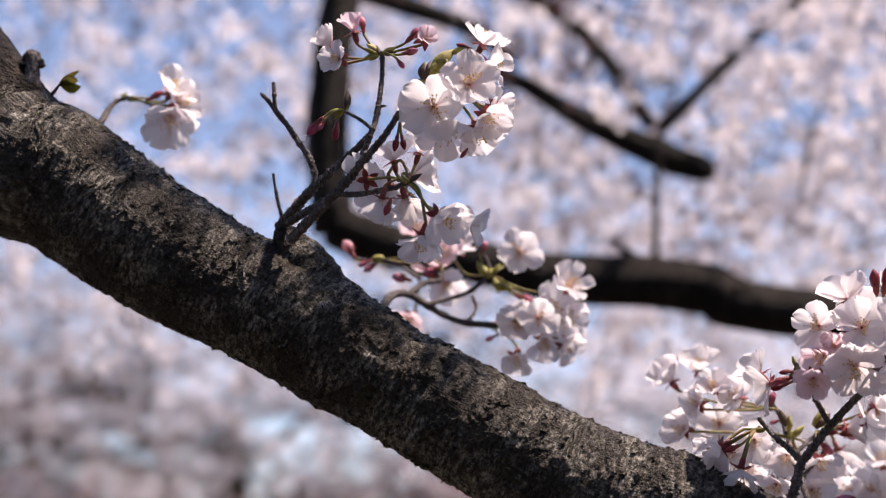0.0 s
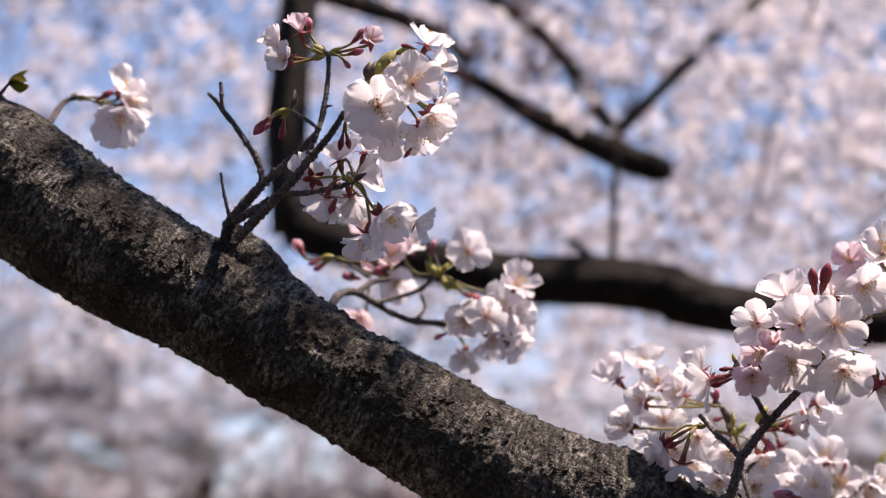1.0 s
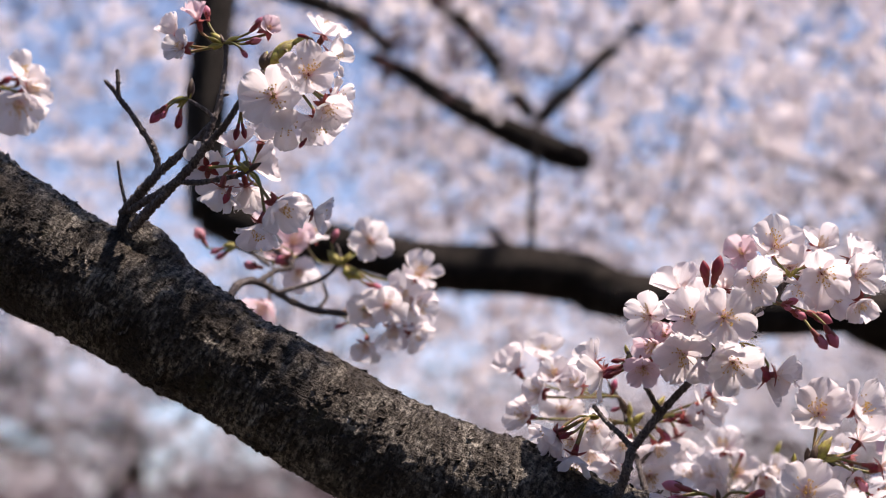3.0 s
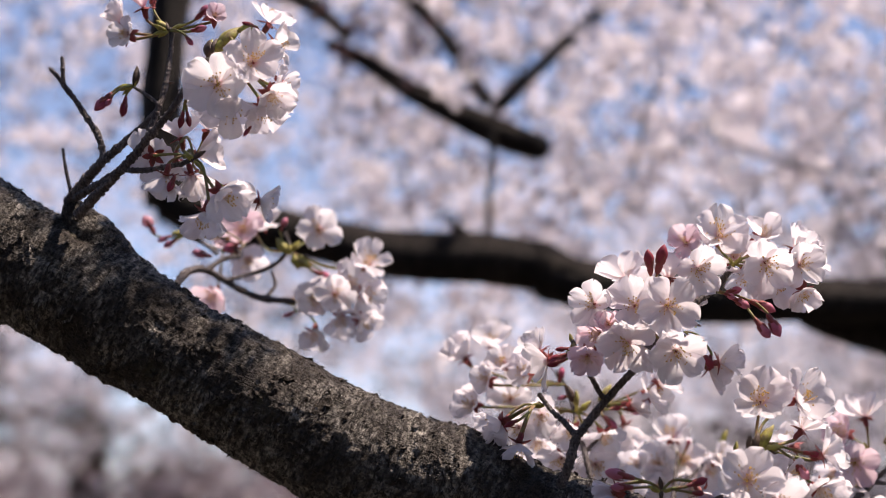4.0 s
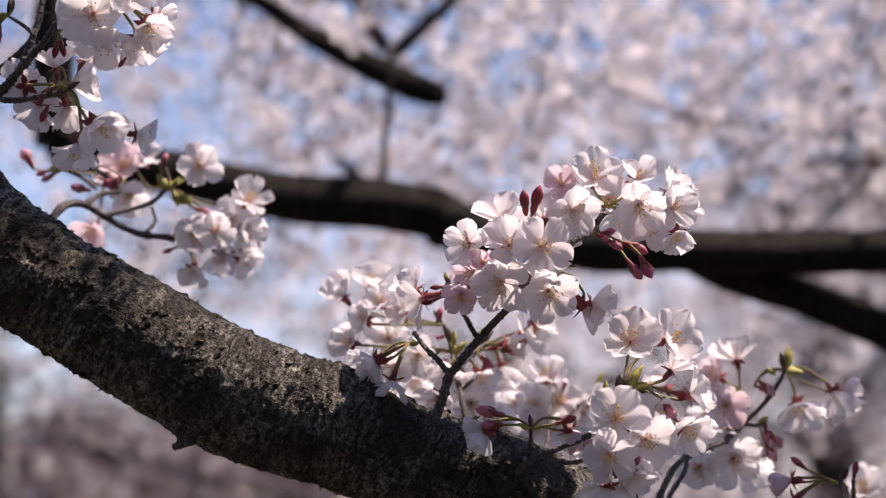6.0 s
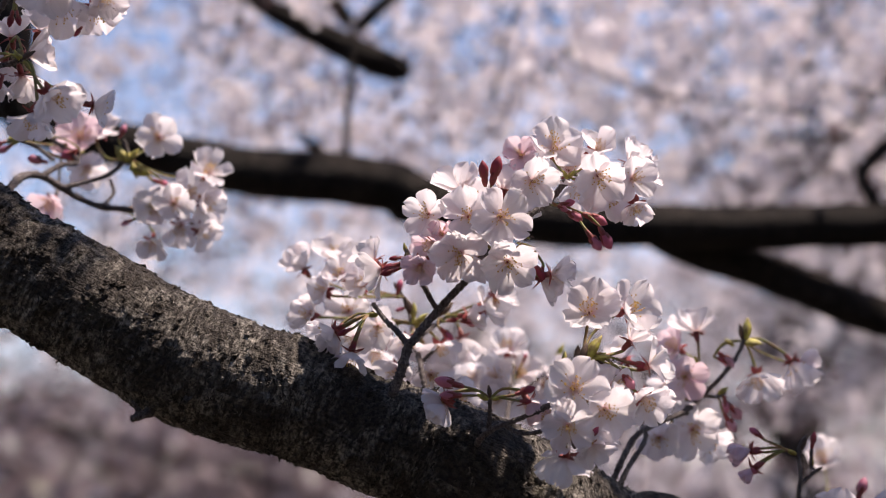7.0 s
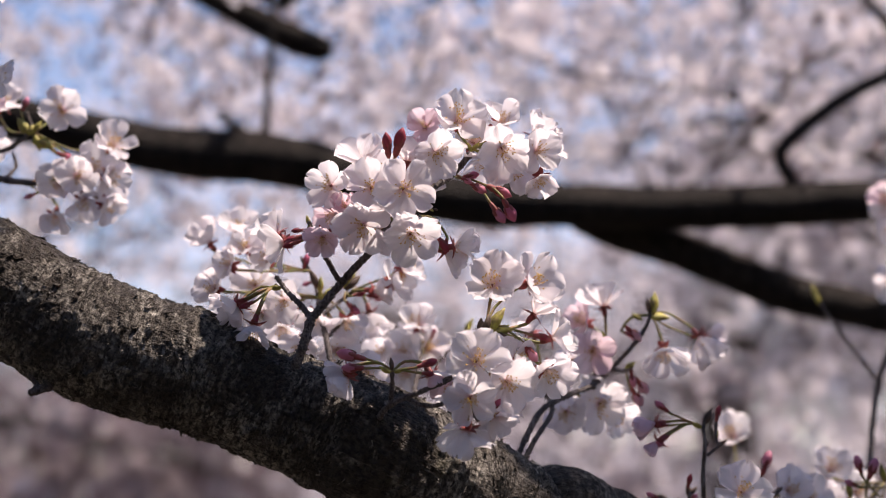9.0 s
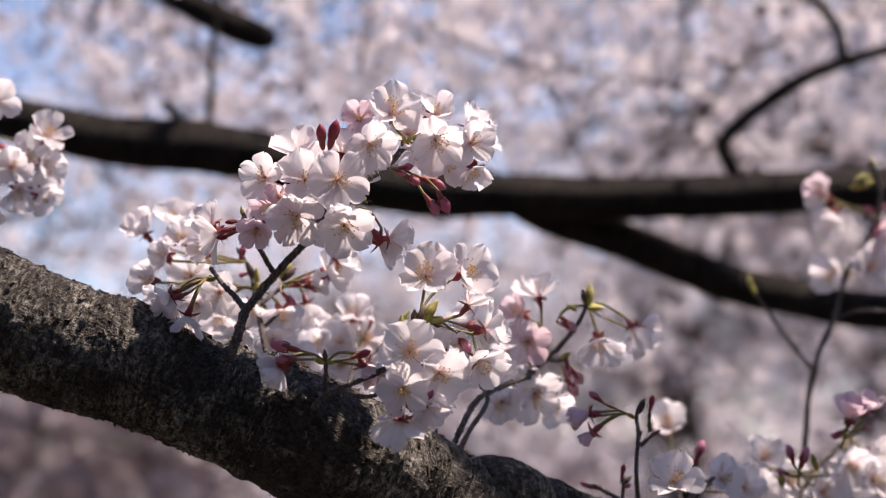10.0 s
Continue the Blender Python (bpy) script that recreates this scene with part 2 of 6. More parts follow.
def stamens_mesh(variant):
    """Fine threads with yellow ends, about as long as half a petal."""
    rand = random.Random(variant + 40)
    bm = bmesh.new()
    for _ in range(34):
        a, lean, high = rand.uniform(0, 6.28), rand.uniform(0.10, 0.95), rand.uniform(0.34, 0.60)
        end = Vector((math.cos(a) * math.sin(lean), math.sin(a) * math.sin(lean), math.cos(lean))) * high
        foot = Vector((math.cos(a), math.sin(a), 0)) * 0.05
        points = [foot, foot * 1.2 + end * 0.55, end]
        tube(points, lambda s, b, q, o: 0.008, 3, bm, False)
        made = bmesh.ops.create_icosphere(bm, subdivisions=1, radius=0.026, matrix=Matrix.Translation(end))
        for face in {f for v in made["verts"] for f in v.link_faces}:
            face.material_index = 1
    mesh = bpy.data.meshes.new("stamens")
    bm.to_mesh(mesh)
    bm.free()
    mesh.materials.append(FILAMENT)
    mesh.materials.append(ANTHER)
    return mesh


def calyx_mesh(variant):
    """A narrow red cup with five pointed sepals; its mouth is the flower's foot."""
    rand = random.Random(variant + 90)
    bm = bmesh.new()
    profile = ((-0.0075, 0.0007), (-0.0065, 0.0014), (-0.0045, 0.0019), (-0.002, 0.0017), (0.0, 0.0021))
    tube([Vector((0, 0, z)) for z, _ in profile], lambda s, a, q, o: profile[round(s * 4)][1], 8, bm)
    for k in range(5):
        a = k * 1.2566 + rand.uniform(-0.15, 0.15) + 0.63
        out, side = Vector((math.cos(a), math.sin(a), 0)), Vector((-math.sin(a), math.cos(a), 0))
        drop = rand.uniform(-0.0025, -0.0006)
        rows = []
        for share, half in ((0.0, 0.0015), (0.35, 0.0019), (0.7, 0.0012), (1.0, 0.0001)):
            mid = out * (0.0017 + 0.0056 * share) + Vector((0, 0, -0.0008 + drop * share ** 2))
            rows.append([bm.verts.new(mid - side * half), bm.verts.new(mid + Vector((0, 0, 0.0004))), bm.verts.new(mid + side * half)])
        for one, two in zip(rows, rows[1:]):
            for i in range(2):
                bm.faces.new((one[i], one[i + 1], two[i + 1], two[i]))
    mesh = bpy.data.meshes.new("calyx")
    bm.to_mesh(mesh)
    bm.free()
    for face in mesh.polygons:
        face.use_smooth = True
    mesh.materials.append(CALYX)
    return mesh


STAMENS = [stamens_mesh(i) for i in range(4)]
CALYXES = [calyx_mesh(i) for i in range(4)]
RAND = random.Random(7)


def facing(at, way, spin):
    """A pose at a point with z along a way."""
    turn = Vector(way).normalized().to_track_quat("Z", "Y").to_matrix().to_4x4()
    return Matrix.Translation(at) @ turn @ Matrix.Rotation(spin, 4, "Z")


def stalk(parent, start, end, way, thick=0.00085):
    """A thin green flower stalk from a node to a calyx that it enters along a way."""
    a, b, w = Vector(start), Vector(end), Vector(way).normalized()
    reach = (b - a).length
    middle = (a + b) / 2 - w * reach * 0.18 + Vector((0, 0, 0.05 * reach))
    part("pedicel", tube(curve_through([a, middle, b - w * 0.001, b + w * 0.0015], 0.003), lambda s, t, q, o: thick * (0.85 + 0.4 * s), 6), STALK, parent)


def flower(parent, at, way, length, spread, node=None, pink=False):
    """A five-petalled blossom. spread: degrees from its axis to its petals."""
    w = Vector(way).normalized()
    pose_ = facing(at, w, RAND.uniform(0, 6.28))
    ob = part("flower", CALYXES[RAND.randrange(4)], None, parent, pose_)
    tilt_all = RAND.uniform(-4, 4)
    for k in range(5):
        angle = radians(72 * k + RAND.uniform(-9, 9))
        tilt = radians(90 - spread + tilt_all + RAND.uniform(-14, 14))
        size = length * RAND.uniform(0.98, 1.12)
        petal = pose_ @ Matrix.Rotation(angle, 4, "Z") @ Matrix.Translation((0, 0.0012, 0.0003 * (k % 3))) @ Matrix.Rotation(tilt, 4, "X") \
            @ Matrix.Rotation(radians(RAND.uniform(-14, 14)), 4, "Y") @ Matrix.Diagonal((size * RAND.uniform(0.94, 1.08), size, size, 1))
        part("petal", RAND.choice(PETALS[PINK_PETAL if pink else PETAL]), None, ob, petal)
    if spread > 30:
        part("flower_center", STAMENS[RAND.randrange(4)], None, ob, pose_ @ Matrix.Diagonal((length * 1.05,) * 3 + (1,)))
    if node is not None:
        stalk(ob, node, Vector(at) - w * 0.0072, w)
    return ob


def egg(bm, length, thick, sides=10, rows=7, tip=0.6):
    points = [Vector((0, 0, length * i / rows)) for i in range(rows + 1)]
    tube(points, lambda s, a, q, o: max(0.0002, thick * math.sin(math.pi * min(1, s * 0.94 + 0.05)) ** tip * (1 + 0.10 * math.sin(2 * a + s * 5))), sides, bm)
    return bm


def sepal_mesh():
    """A narrow pointed sepal that lies against a bud, of length about a third."""
    bm = bmesh.new()
    rows = [[bm.verts.new((0.02 * math.sin(3 * z) + (0.02 if y == 0 else 0.0), y * h, z * 0.34)) for y in (-1, 0, 1)] for z, h in ((0.0, 0.07), (0.35, 0.08), (0.7, 0.05), (1.0, 0.008))]
    for one, two in zip(rows, rows[1:]):
        for i in range(2):
            bm.faces.new((one[i], one[i + 1], two[i + 1], two[i]))
    mesh = bpy.data.meshes.new("sepal")
    bm.to_mesh(mesh)
    bm.free()
    mesh.materials.append(CALYX)
    return mesh


SEPAL = sepal_mesh()


def bud(parent, at, way, length, node=None, pink=0.5):
    """A closed bud: a red calyx and rolled petals. at: the calyx's foot; pink: share of its length that is petals."""
    w = Vector(way).normalized()
    pose_ = facing(at, w, RAND.uniform(0, 6.28))
    ob = part("bud", egg(bmesh.new(), length * 0.62, length * 0.115, tip=0.45), CALYX, parent, pose_, "dark red calyx of a closed bud")
    thick = length * (0.17 + 0.10 * pink)
    shell = egg(bmesh.new(), length * 0.66, thick, tip=0.75)
    part("rolled_petals", shell, PINK_PETAL if pink > 0.65 else BUD_PETAL if pink > 0.18 else BUD_DARK, ob, pose_ @ Matrix.Translation((0, 0, length * 0.36)))
    for k in range(4):
        side = pose_ @ Matrix.Rotation(1.57 * k, 4, "Z") @ Matrix.Translation((thick * 0.72, 0, length * 0.36)) @ Matrix.Rotation(0.12, 4, "Y")
        part("sepal", SEPAL, None, ob, side @ Matrix.Diagonal((length, length, length, 1)))
    if node is not None:
        stalk(ob, node, at, w, 0.0007)
    return ob


def bract(parent, at, way, length, green=True, fat=0.18):
    """A bud scale or small unopened leaf bud: pointed and keeled."""
    pose_ = facing(at, way, RAND.uniform(0, 6.28))
    bm = bmesh.new()
    bend = RAND.uniform(-0.15, 0.15) * length
    rows = 6
    points = [Vector((bend * (i / rows) ** 2, 0, length * i / rows)) for i in range(rows + 1)]
    tube(points, lambda s, a, q, o: max(0.0003, fat * length * math.sin(math.pi * (0.12 + 0.86 * s)) * (1 + 0.22 * math.cos(a * 3))), 8, bm)
    part("bud_scale", bm, SCALE_GREEN if green else SCALE_BROWN, parent, pose_)


def leaf(parent, at, way, length):
    """A small folded young leaf."""
    pose_ = facing(at, way, RAND.uniform(0, 6.28))
    bm = bmesh.new()
    rows = []
    for j in range(8):
        v = j / 7
        half = 0.24 * length * math.sin(math.pi * min(1, v * 0.97 + 0.02)) ** 0.8
        rows.append([bm.verts.new((u * half, abs(u) * half * 0.9 + 0.25 * length * v * v, length * v)) for u in (-1, -0.5, 0, 0.5, 1)])
    for one, two in zip(rows, rows[1:]):
        for i in range(4):
            bm.faces.new((one[i], one[i + 1], two[i + 1], two[i]))
    bmesh.ops.solidify(bm, geom=bm.faces[:], thickness=0.0003)
    part("young_leaf", bm, LEAF, parent, pose_)


def spray(at, label):
    return empty("blossom_spray", at, label, "blossom spray", "blossom sprays on the limb")


# ---- ground ----
bm = bmesh.new()
bmesh.ops.create_grid(bm, x_segments=2, y_segments=2, size=1500)
ground = tagged(part("ground", bm, EARTH, None), "dark trodden earth with thin grass under cherry trees", "ground", kind="structure")


# ---- the limb ----
def rough_limb(parent, name, sides, step, lumps, material, stations, label=""):
    """A limb with bark relief. Stations: x, y, z, radius."""
    line = curve_through([s[:3] for s in stations], step)
    gaps = [(Vector(b[:3]) - Vector(a[:3])).length for a, b in zip(stations, stations[1:])]
    share = np.cumsum([0.0, *gaps]) / sum(gaps)
    radii = [s[3] for s in stations]
    long = sum(gaps)

    def radius(s, a, q, out):
        r = float(np.interp(s, share, radii))
        w = q + out * r
        swell = 0.06 * noise.noise(w * 13)
        if not lumps:
            return r * (1 + swell) + noise.fractal(w * 18, 0.9, 2.1, 3) * r * 0.10
        u, c, d = s * long, math.cos(a) * r, math.sin(a) * r
        warp = noise.noise(w * 45) * 0.35
        ridged = noise.fractal(w * 90, 0.9, 2.1, 4) * 0.0003
        rings = noise.noise(Vector((u * 210 + warp * 3, c * 26, d * 26))) * 0.00055
        scaly = noise.noise(Vector((u * 300 + warp, c * 210, d * 210)))
        flakes = max(0.0, scaly - 0.05) * 0.0008
        cracks = min(0.0, noise.noise(Vector((u * 150, c * 170, d * 170 + warp))) + 0.25) * 0.0007
        layers = noise.fractal(Vector((u * 62 + warp * 2, c * 40, d * 40)), 0.8, 2.2, 4)
        flakes += math.floor(layers * 5) / 5 * 0.0009   # peeling layers with sharp rims
        at = Vector((u * 210 + warp * 5, c * 130 + warp * 4, d * 130))
        near, cells = noise.voronoi(at + noise.noise_vector(at * 0.9) * 0.55)
        chance = math.sin(cells[0].x * 12.99 + cells[0].y * 78.23 + cells[0].z * 37.72) * 43758.5 % 1.0
        flakes += (chance ** 3 * 0.0013 + (near[0] - 0.3) * 0.0007 * chance) * (1.0 if near[1] - near[0] > 0.08 else 0.2)
        return r * (1 + swell) + ridged + rings + flakes + cracks + noise.noise(w * 800) * 0.0004

    ob = part(name, tube(line, radius, sides), material, parent, label=label)
    mesh = ob.data
    layer = mesh.uv_layers.new(name="bark")
    index = np.zeros(len(mesh.loops), dtype=np.int64)
    mesh.loops.foreach_get("vertex_index", index)
    ring, spoke = index // sides, index % sides
    first = np.repeat(np.fromiter((p.loop_start for p in mesh.polygons), np.int64), np.fromiter((p.loop_total for p in mesh.polygons), np.int64))
    across = np.where((spoke == 0) & (spoke[first] == sides - 1), sides, spoke)
    mean = 2 * math.pi * float(np.mean(radii))
    uv = np.stack((ring / (len(line) - 1) * long, across / sides * mean), axis=1).astype(np.float32)
    layer.data.foreach_set("uv", uv.ravel())
    return ob


def bark_scales(parent, limb, count, seed):
    """Small loose scales of bark that stand off a limb, as one mesh."""
    rng = np.random.default_rng(seed)
    total = len(limb.data.vertices)
    place, normal = np.zeros(total * 3), np.zeros(total * 3)
    limb.data.vertices.foreach_get("co", place)
    limb.data.vertices.foreach_get("normal", normal)
    pick = rng.integers(0, total, count)
    c, n = place.reshape(-1, 3)[pick], normal.reshape(-1, 3)[pick]
    axis = np.array((0.87, 0.0, -0.49)) + rng.normal(0, 0.25, (count, 3))
    side = np.cross(n, axis)
    side /= np.linalg.norm(side, axis=1, keepdims=True)
    along = np.cross(side, n)
    tilt = rng.uniform(0.2, 0.9, (count, 1)) * rng.choice((-1, 1), (count, 1))
    up = n * np.cos(tilt) + along * np.sin(tilt)
    flat = along * np.cos(tilt) - n * np.sin(tilt)
    wide, deep = 0.0010 + 0.0048 * rng.random((count, 1)) ** 2, 0.0006 + 0.0026 * rng.random((count, 1)) ** 2
    c = c + n * 0.0003
    verts = []
    for k in (-1.0, 0.0, 1.0):
        bow = up * deep * (0.25 - 0.35 * abs(k))
        for d in (-1.0, 1.0):
            jag = rng.uniform(0.6, 1.2, (count, 1))
            verts.append(c + side * wide * k + flat * deep * d * jag * (1.0 if k == 0 else 0.55) + bow)
    verts = np.stack(verts, axis=1).reshape(-1, 3)
    base = np.arange(count)[:, None] * 6
    faces = np.concatenate((base + np.array((0, 2, 3, 1)), base + np.array((2, 4, 5, 3))))
    mesh = bpy.data.meshes.new("loose_bark")
    mesh.from_pydata(verts.tolist(), [], faces.tolist())
    mesh.materials.append(BARK_SCALE)
    tagged(part("loose_bark", mesh, None, parent), "loose grey scales of bark", kind="stuff")

near_tree = empty("cherry_tree", (-1.25, 1.15, 0.0), "old cherry tree with dark rough bark and a long low limb", "cherry tree")
rough_limb(near_tree, "trunk", 40, 0.03, False, SHADED_BARK, (
    (-1.25, 1.15, -0.1, 0.19), (-1.24, 1.15, 0.4, 0.15), (-1.2, 1.13, 1.0, 0.13), (-1.22, 1.14, 1.6, 0.125), (-1.3, 1.2, 2.3, 0.11), (-1.35, 1.3, 3.2, 0.08)))
rough_limb(near_tree, "limb", 30, 0.012, False, SHADED_BARK, (
    (-1.1500, 1.1200, 1.9800, 0.0750),
    (-0.8500, 1.0800, 2.1000, 0.0580),
    (-0.6000, 1.0300, 2.0550, 0.0500),
    (-0.4448, 1.0000, 1.8895, 0.0457)), "")
limb = rough_limb(near_tree, "limb", 270, 0.0011, True, BARK, (
    (-0.6000, 1.0300, 2.0550, 0.0500),
    (-0.4448, 1.0000, 1.8895, 0.0457),
    (-0.4063, 1.0000, 1.8674, 0.0456),
    (-0.3682, 1.0000, 1.8402, 0.0428),
    (-0.3309, 1.0000, 1.8171, 0.0398),
    (-0.2943, 1.0000, 1.7956, 0.0378),
    (-0.2582, 1.0000, 1.7790, 0.0390),
    (-0.2227, 1.0000, 1.7573, 0.0368),
    (-0.1877, 1.0000, 1.7348, 0.0345),
    (-0.1446, 1.0000, 1.7109, 0.0367),
    (-0.1007, 1.0000, 1.6856, 0.0368),
    (-0.0782, 1.0000, 1.6741, 0.0378),
    (-0.0444, 1.0000, 1.6615, 0.0359),
    (-0.0136, 1.0000, 1.6537, 0.0359),
    (0.0202, 1.0000, 1.6373, 0.0336),
    (0.0583, 1.0000, 1.6228, 0.0376),
    (0.0923, 1.0000, 1.6060, 0.0385),
    (0.1280, 1.0200, 1.5885, 0.0400),
    (0.1664, 1.0500, 1.5718, 0.0372),
    (0.2864, 1.1000, 1.4968, 0.0354)), "dark grey-brown cherry limb with scaly lichened bark")
bark_scales(near_tree, limb, 10000, 17)
rough_limb(near_tree, "limb", 130, 0.0035, True, BARK, (
    (0.1664, 1.0500, 1.5718, 0.0372),
    (0.2864, 1.1000, 1.4968, 0.0354),
    (0.4864, 1.1600, 1.4018, 0.0316),
    (0.8664, 1.2500, 1.2918, 0.0223),
    (1.1664, 1.3000, 1.2718, 0.0149)), "")
rough_limb(near_tree, "side_limb", 90, 0.003, True, BARK, (
    (0.1821, 1.0600, 1.5636, 0.0260),
    (0.2113, 1.0600, 1.5769, 0.0210),
    (0.2481, 1.0800, 1.5669, 0.0170),
    (0.2979, 1.1000, 1.5535, 0.0120)), "")


# ---- trees behind ----
def blossom_cloud(parent, centres, per, size, spread, seed, material=None, name="blossoms", label="white and pale pink cherry blossom"):
    """Very many five-petalled blossoms in clumps round the given centres, as one mesh."""
    rng = np.random.default_rng(seed)
    c = np.repeat(np.asarray(centres), per, axis=0)
    n = len(c)
    c = c + rng.normal(0, 1, (n, 3)) * spread * rng.uniform(0.4, 1.2, (n, 1))
    axis = rng.normal(0, 1, (n, 3)) + 1.2 * rng.uniform(0, 1, (n, 1)) * (c - np.repeat(np.asarray(centres), per, axis=0)) / spread
    axis /= np.linalg.norm(axis, axis=1, keepdims=True)
    side = np.cross(axis, rng.normal(0, 1, (n, 3)))
    side /= np.linalg.norm(side, axis=1, keepdims=True)
    other = np.cross(axis, side)
    r = size * rng.uniform(0.75, 1.15, (n, 1))
    verts = []
    for k in range(5):
        for angle, out, up in ((0.0, 0.12, 0.0), (-0.52, 0.72, 0.10), (0.0, 1.0, 0.22), (0.52, 0.72, 0.10)):
            a = k * 1.2566 + angle
            verts.append(c + r * out * (side * math.cos(a) + other * math.sin(a)) + axis * r * up)
    verts = np.stack(verts, axis=1).reshape(-1, 3)
    mesh = bpy.data.meshes.new(name)
    faces = np.arange(n * 20).reshape(-1, 4)
    mesh.from_pydata(verts.tolist(), [], faces.tolist())
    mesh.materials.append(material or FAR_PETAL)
    return tagged(part(name, mesh, None, parent), label, kind="stuff")


def far_grove(seed, clumps, per, size, spread):
    """A far row of cherry crowns that run together, down to head height."""
    rng = random.Random(seed)
    centres = []
    while len(centres) < clumps:
        a, far = rng.uniform(-0.62, 0.62), rng.uniform(24.0, 52.0)
        crown = 0.5 + 0.5 * noise.noise(Vector((a * 14, far * 0.15, 3.0)))
        low = 2.2 if a < 0.1 else 1.3
        high = low + (far - 24.0) * 0.05 + rng.random() ** 1.15 * (max(2.0, 6.0 - low) + 8.0 * crown)
        if noise.noise(Vector((a * 40, high * 0.45, far * 0.2))) > (-0.22 if a > -0.1 else 0.12):
            centres.append((math.sin(a) * far, math.cos(a) * far, high))
    ob = empty("far_cherry_grove", (0, 35, 0), "far cherry grove in pale bloom, crowns running together", "far trees")
    ob["kind"] = "stuff"
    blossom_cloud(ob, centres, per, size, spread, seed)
    low = [(math.sin(a) * f, math.cos(a) * f, rng.uniform(0.2, 1.9 if a > 0.15 else 3.1)) for a, f in ((rng.uniform(-0.6, 0.6), rng.uniform(22.0, 34.0)) for _ in range(2300))]
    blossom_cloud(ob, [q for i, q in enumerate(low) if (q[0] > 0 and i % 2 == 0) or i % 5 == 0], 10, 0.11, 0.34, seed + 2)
    # added mauve masses low down; their colour stands for far bloom in haze
    blossom_cloud(ob, [q for i, q in enumerate(low) if q[0] < 0 or i % 2], 13, 0.13, 0.36, seed + 1, MAUVE_FILLER, "underbrush", "dull mauve filler added low under the far trees")
    bm = bmesh.new()
    for k in range(13):
        a, far = -0.6 + 0.5 * (k + rng.uniform(-0.4, 0.4)) / 13, rng.uniform(20.0, 40.0)
        x, y = math.sin(a) * far, math.cos(a) * far
        tube(curve_through([(x, y, -0.2), (x + rng.uniform(-0.3, 0.3), y, 1.6), (x + rng.uniform(-0.8, 0.8), y, 4.2)], 0.6), lambda s, t, q, o: 0.15 * (1.2 - 0.6 * s), 8, bm)
    tagged(part("trunk", bm, SHADED_BARK, ob), "dark trunks of the far trees", kind="stuff")


def boughs(rng, start, way, length, radius, depth, out, gather):
    """A crooked bough with side boughs; gathers the places where blossom sits."""
    points, p, w = [Vector(start)], Vector(start), Vector(way).normalized()
    for _ in range(5):
        w = (w + Vector((rng.uniform(-1, 1), rng.uniform(-1, 1), rng.uniform(-0.8, 0.7))) * 0.32).normalized()
        p = p + w * length / 5
        points.append(p.copy())
    out.append((points, radius))
    if depth < 2:
        gather.extend(points[3:])
    if depth < 1:
        for q, r in zip(points, points[1:]):
            gather.extend(q.lerp(r, t) for t in (0.2, 0.5, 0.8))
    if depth > 0:
        for q in points[1:]:
            for _ in range(depth):
                turn = Vector((rng.uniform(-1, 1), rng.uniform(-1, 1), rng.uniform(-0.6, 0.7)))
                boughs(rng, q, w * 0.5 + turn, length * rng.uniform(0.45, 0.65), radius * 0.5, depth - 1, out, gather)


def cherry_tree(x, y, high, reach, seed, clumps, per, size, spread, label, crown=0):
    """A tree with a leaning trunk, crooked boughs and a loose crown of blossom."""
    rng = random.Random(seed)
    tree = empty("cherry_tree", (x, y, 0), label, "cherry tree", "cherry trees behind")
    top = Vector((x + rng.uniform(-0.3, 0.3), y + rng.uniform(-0.3, 0.3), high))
    thick = 0.05 * reach + 0.06
    line = curve_through([(x, y, -0.1), (x + rng.uniform(-0.1, 0.1), y, high * 0.5), top], 0.12)
    part("trunk", tube(line, lambda s, a, q, o: thick * (1.25 - 0.4 * s) * (1 + 0.12 * noise.noise(q * 3 + o)), 14), SHADED_BARK, tree)
    gather = []
    count = 6
    for k in range(count):
        a = 2 * math.pi * (k + rng.uniform(-0.25, 0.25)) / count
        made = []
        way = Vector((math.cos(a), math.sin(a), rng.uniform(0.15, 0.75)))
        boughs(rng, top - Vector((0, 0, rng.uniform(0, 0.35 * high))), way, reach * rng.uniform(0.75, 1.05), thick * 0.26, 2, made, gather)
        bm = bmesh.new()
        for points, radius in made:
            tube(curve_through(points, 1.2), lambda s, t, q, o: max(0.004, radius * (1 - 0.75 * s)), 4, bm)
        part("bough", bm, SHADED_BARK, tree)
    gather = rng.sample(gather, min(clumps, len(gather)))
    for _ in range(crown):   # the crown's thick top, added above the view to shade what hangs below
        a, far = rng.uniform(0, 2 * math.pi), reach * 1.15 * math.sqrt(rng.random())
        p = Vector((x + math.cos(a) * far, y + math.sin(a) * far, 0))
        gather.append(Vector((p.x, p.y, 1.6 + 0.36 * p.y + rng.uniform(0, 1.0))))
    blossom_cloud(tree, [tuple(g) for g in gather], per, size, spread, seed)
    # calyxes, many more than needed, darken the crown's depth in place of shade
    blossom_cloud(tree, [tuple(g) for g in gather], per * 2 // 3, size * 0.85, spread * 1.2, seed + 1, CALYX_AND_SHADE, "calyx", "red-brown calyxes and bud scales, thickened to stand for shade")
    return tree


def fill_blocker(seed):
    """An unseen wall of dark leaves, added behind the camera to cut fill light."""
    rng = random.Random(seed)
    places = []
    for _ in range(1500):
        a, far = rng.uniform(1.75, 4.53), rng.uniform(4.6, 6.0)
        places.append((math.sin(a) * far, math.cos(a) * far, rng.uniform(0.1, 4.8)))
    ob = empty("hedge", (0, -5, 0), "unseen dark leaf wall added to block fill light", "hedge")
    ob["kind"] = "stuff"
    blossom_cloud(ob, places, 16, 0.10, 0.20, seed, BLOCKER_LEAF, "foliage", "dull dark green leaves")

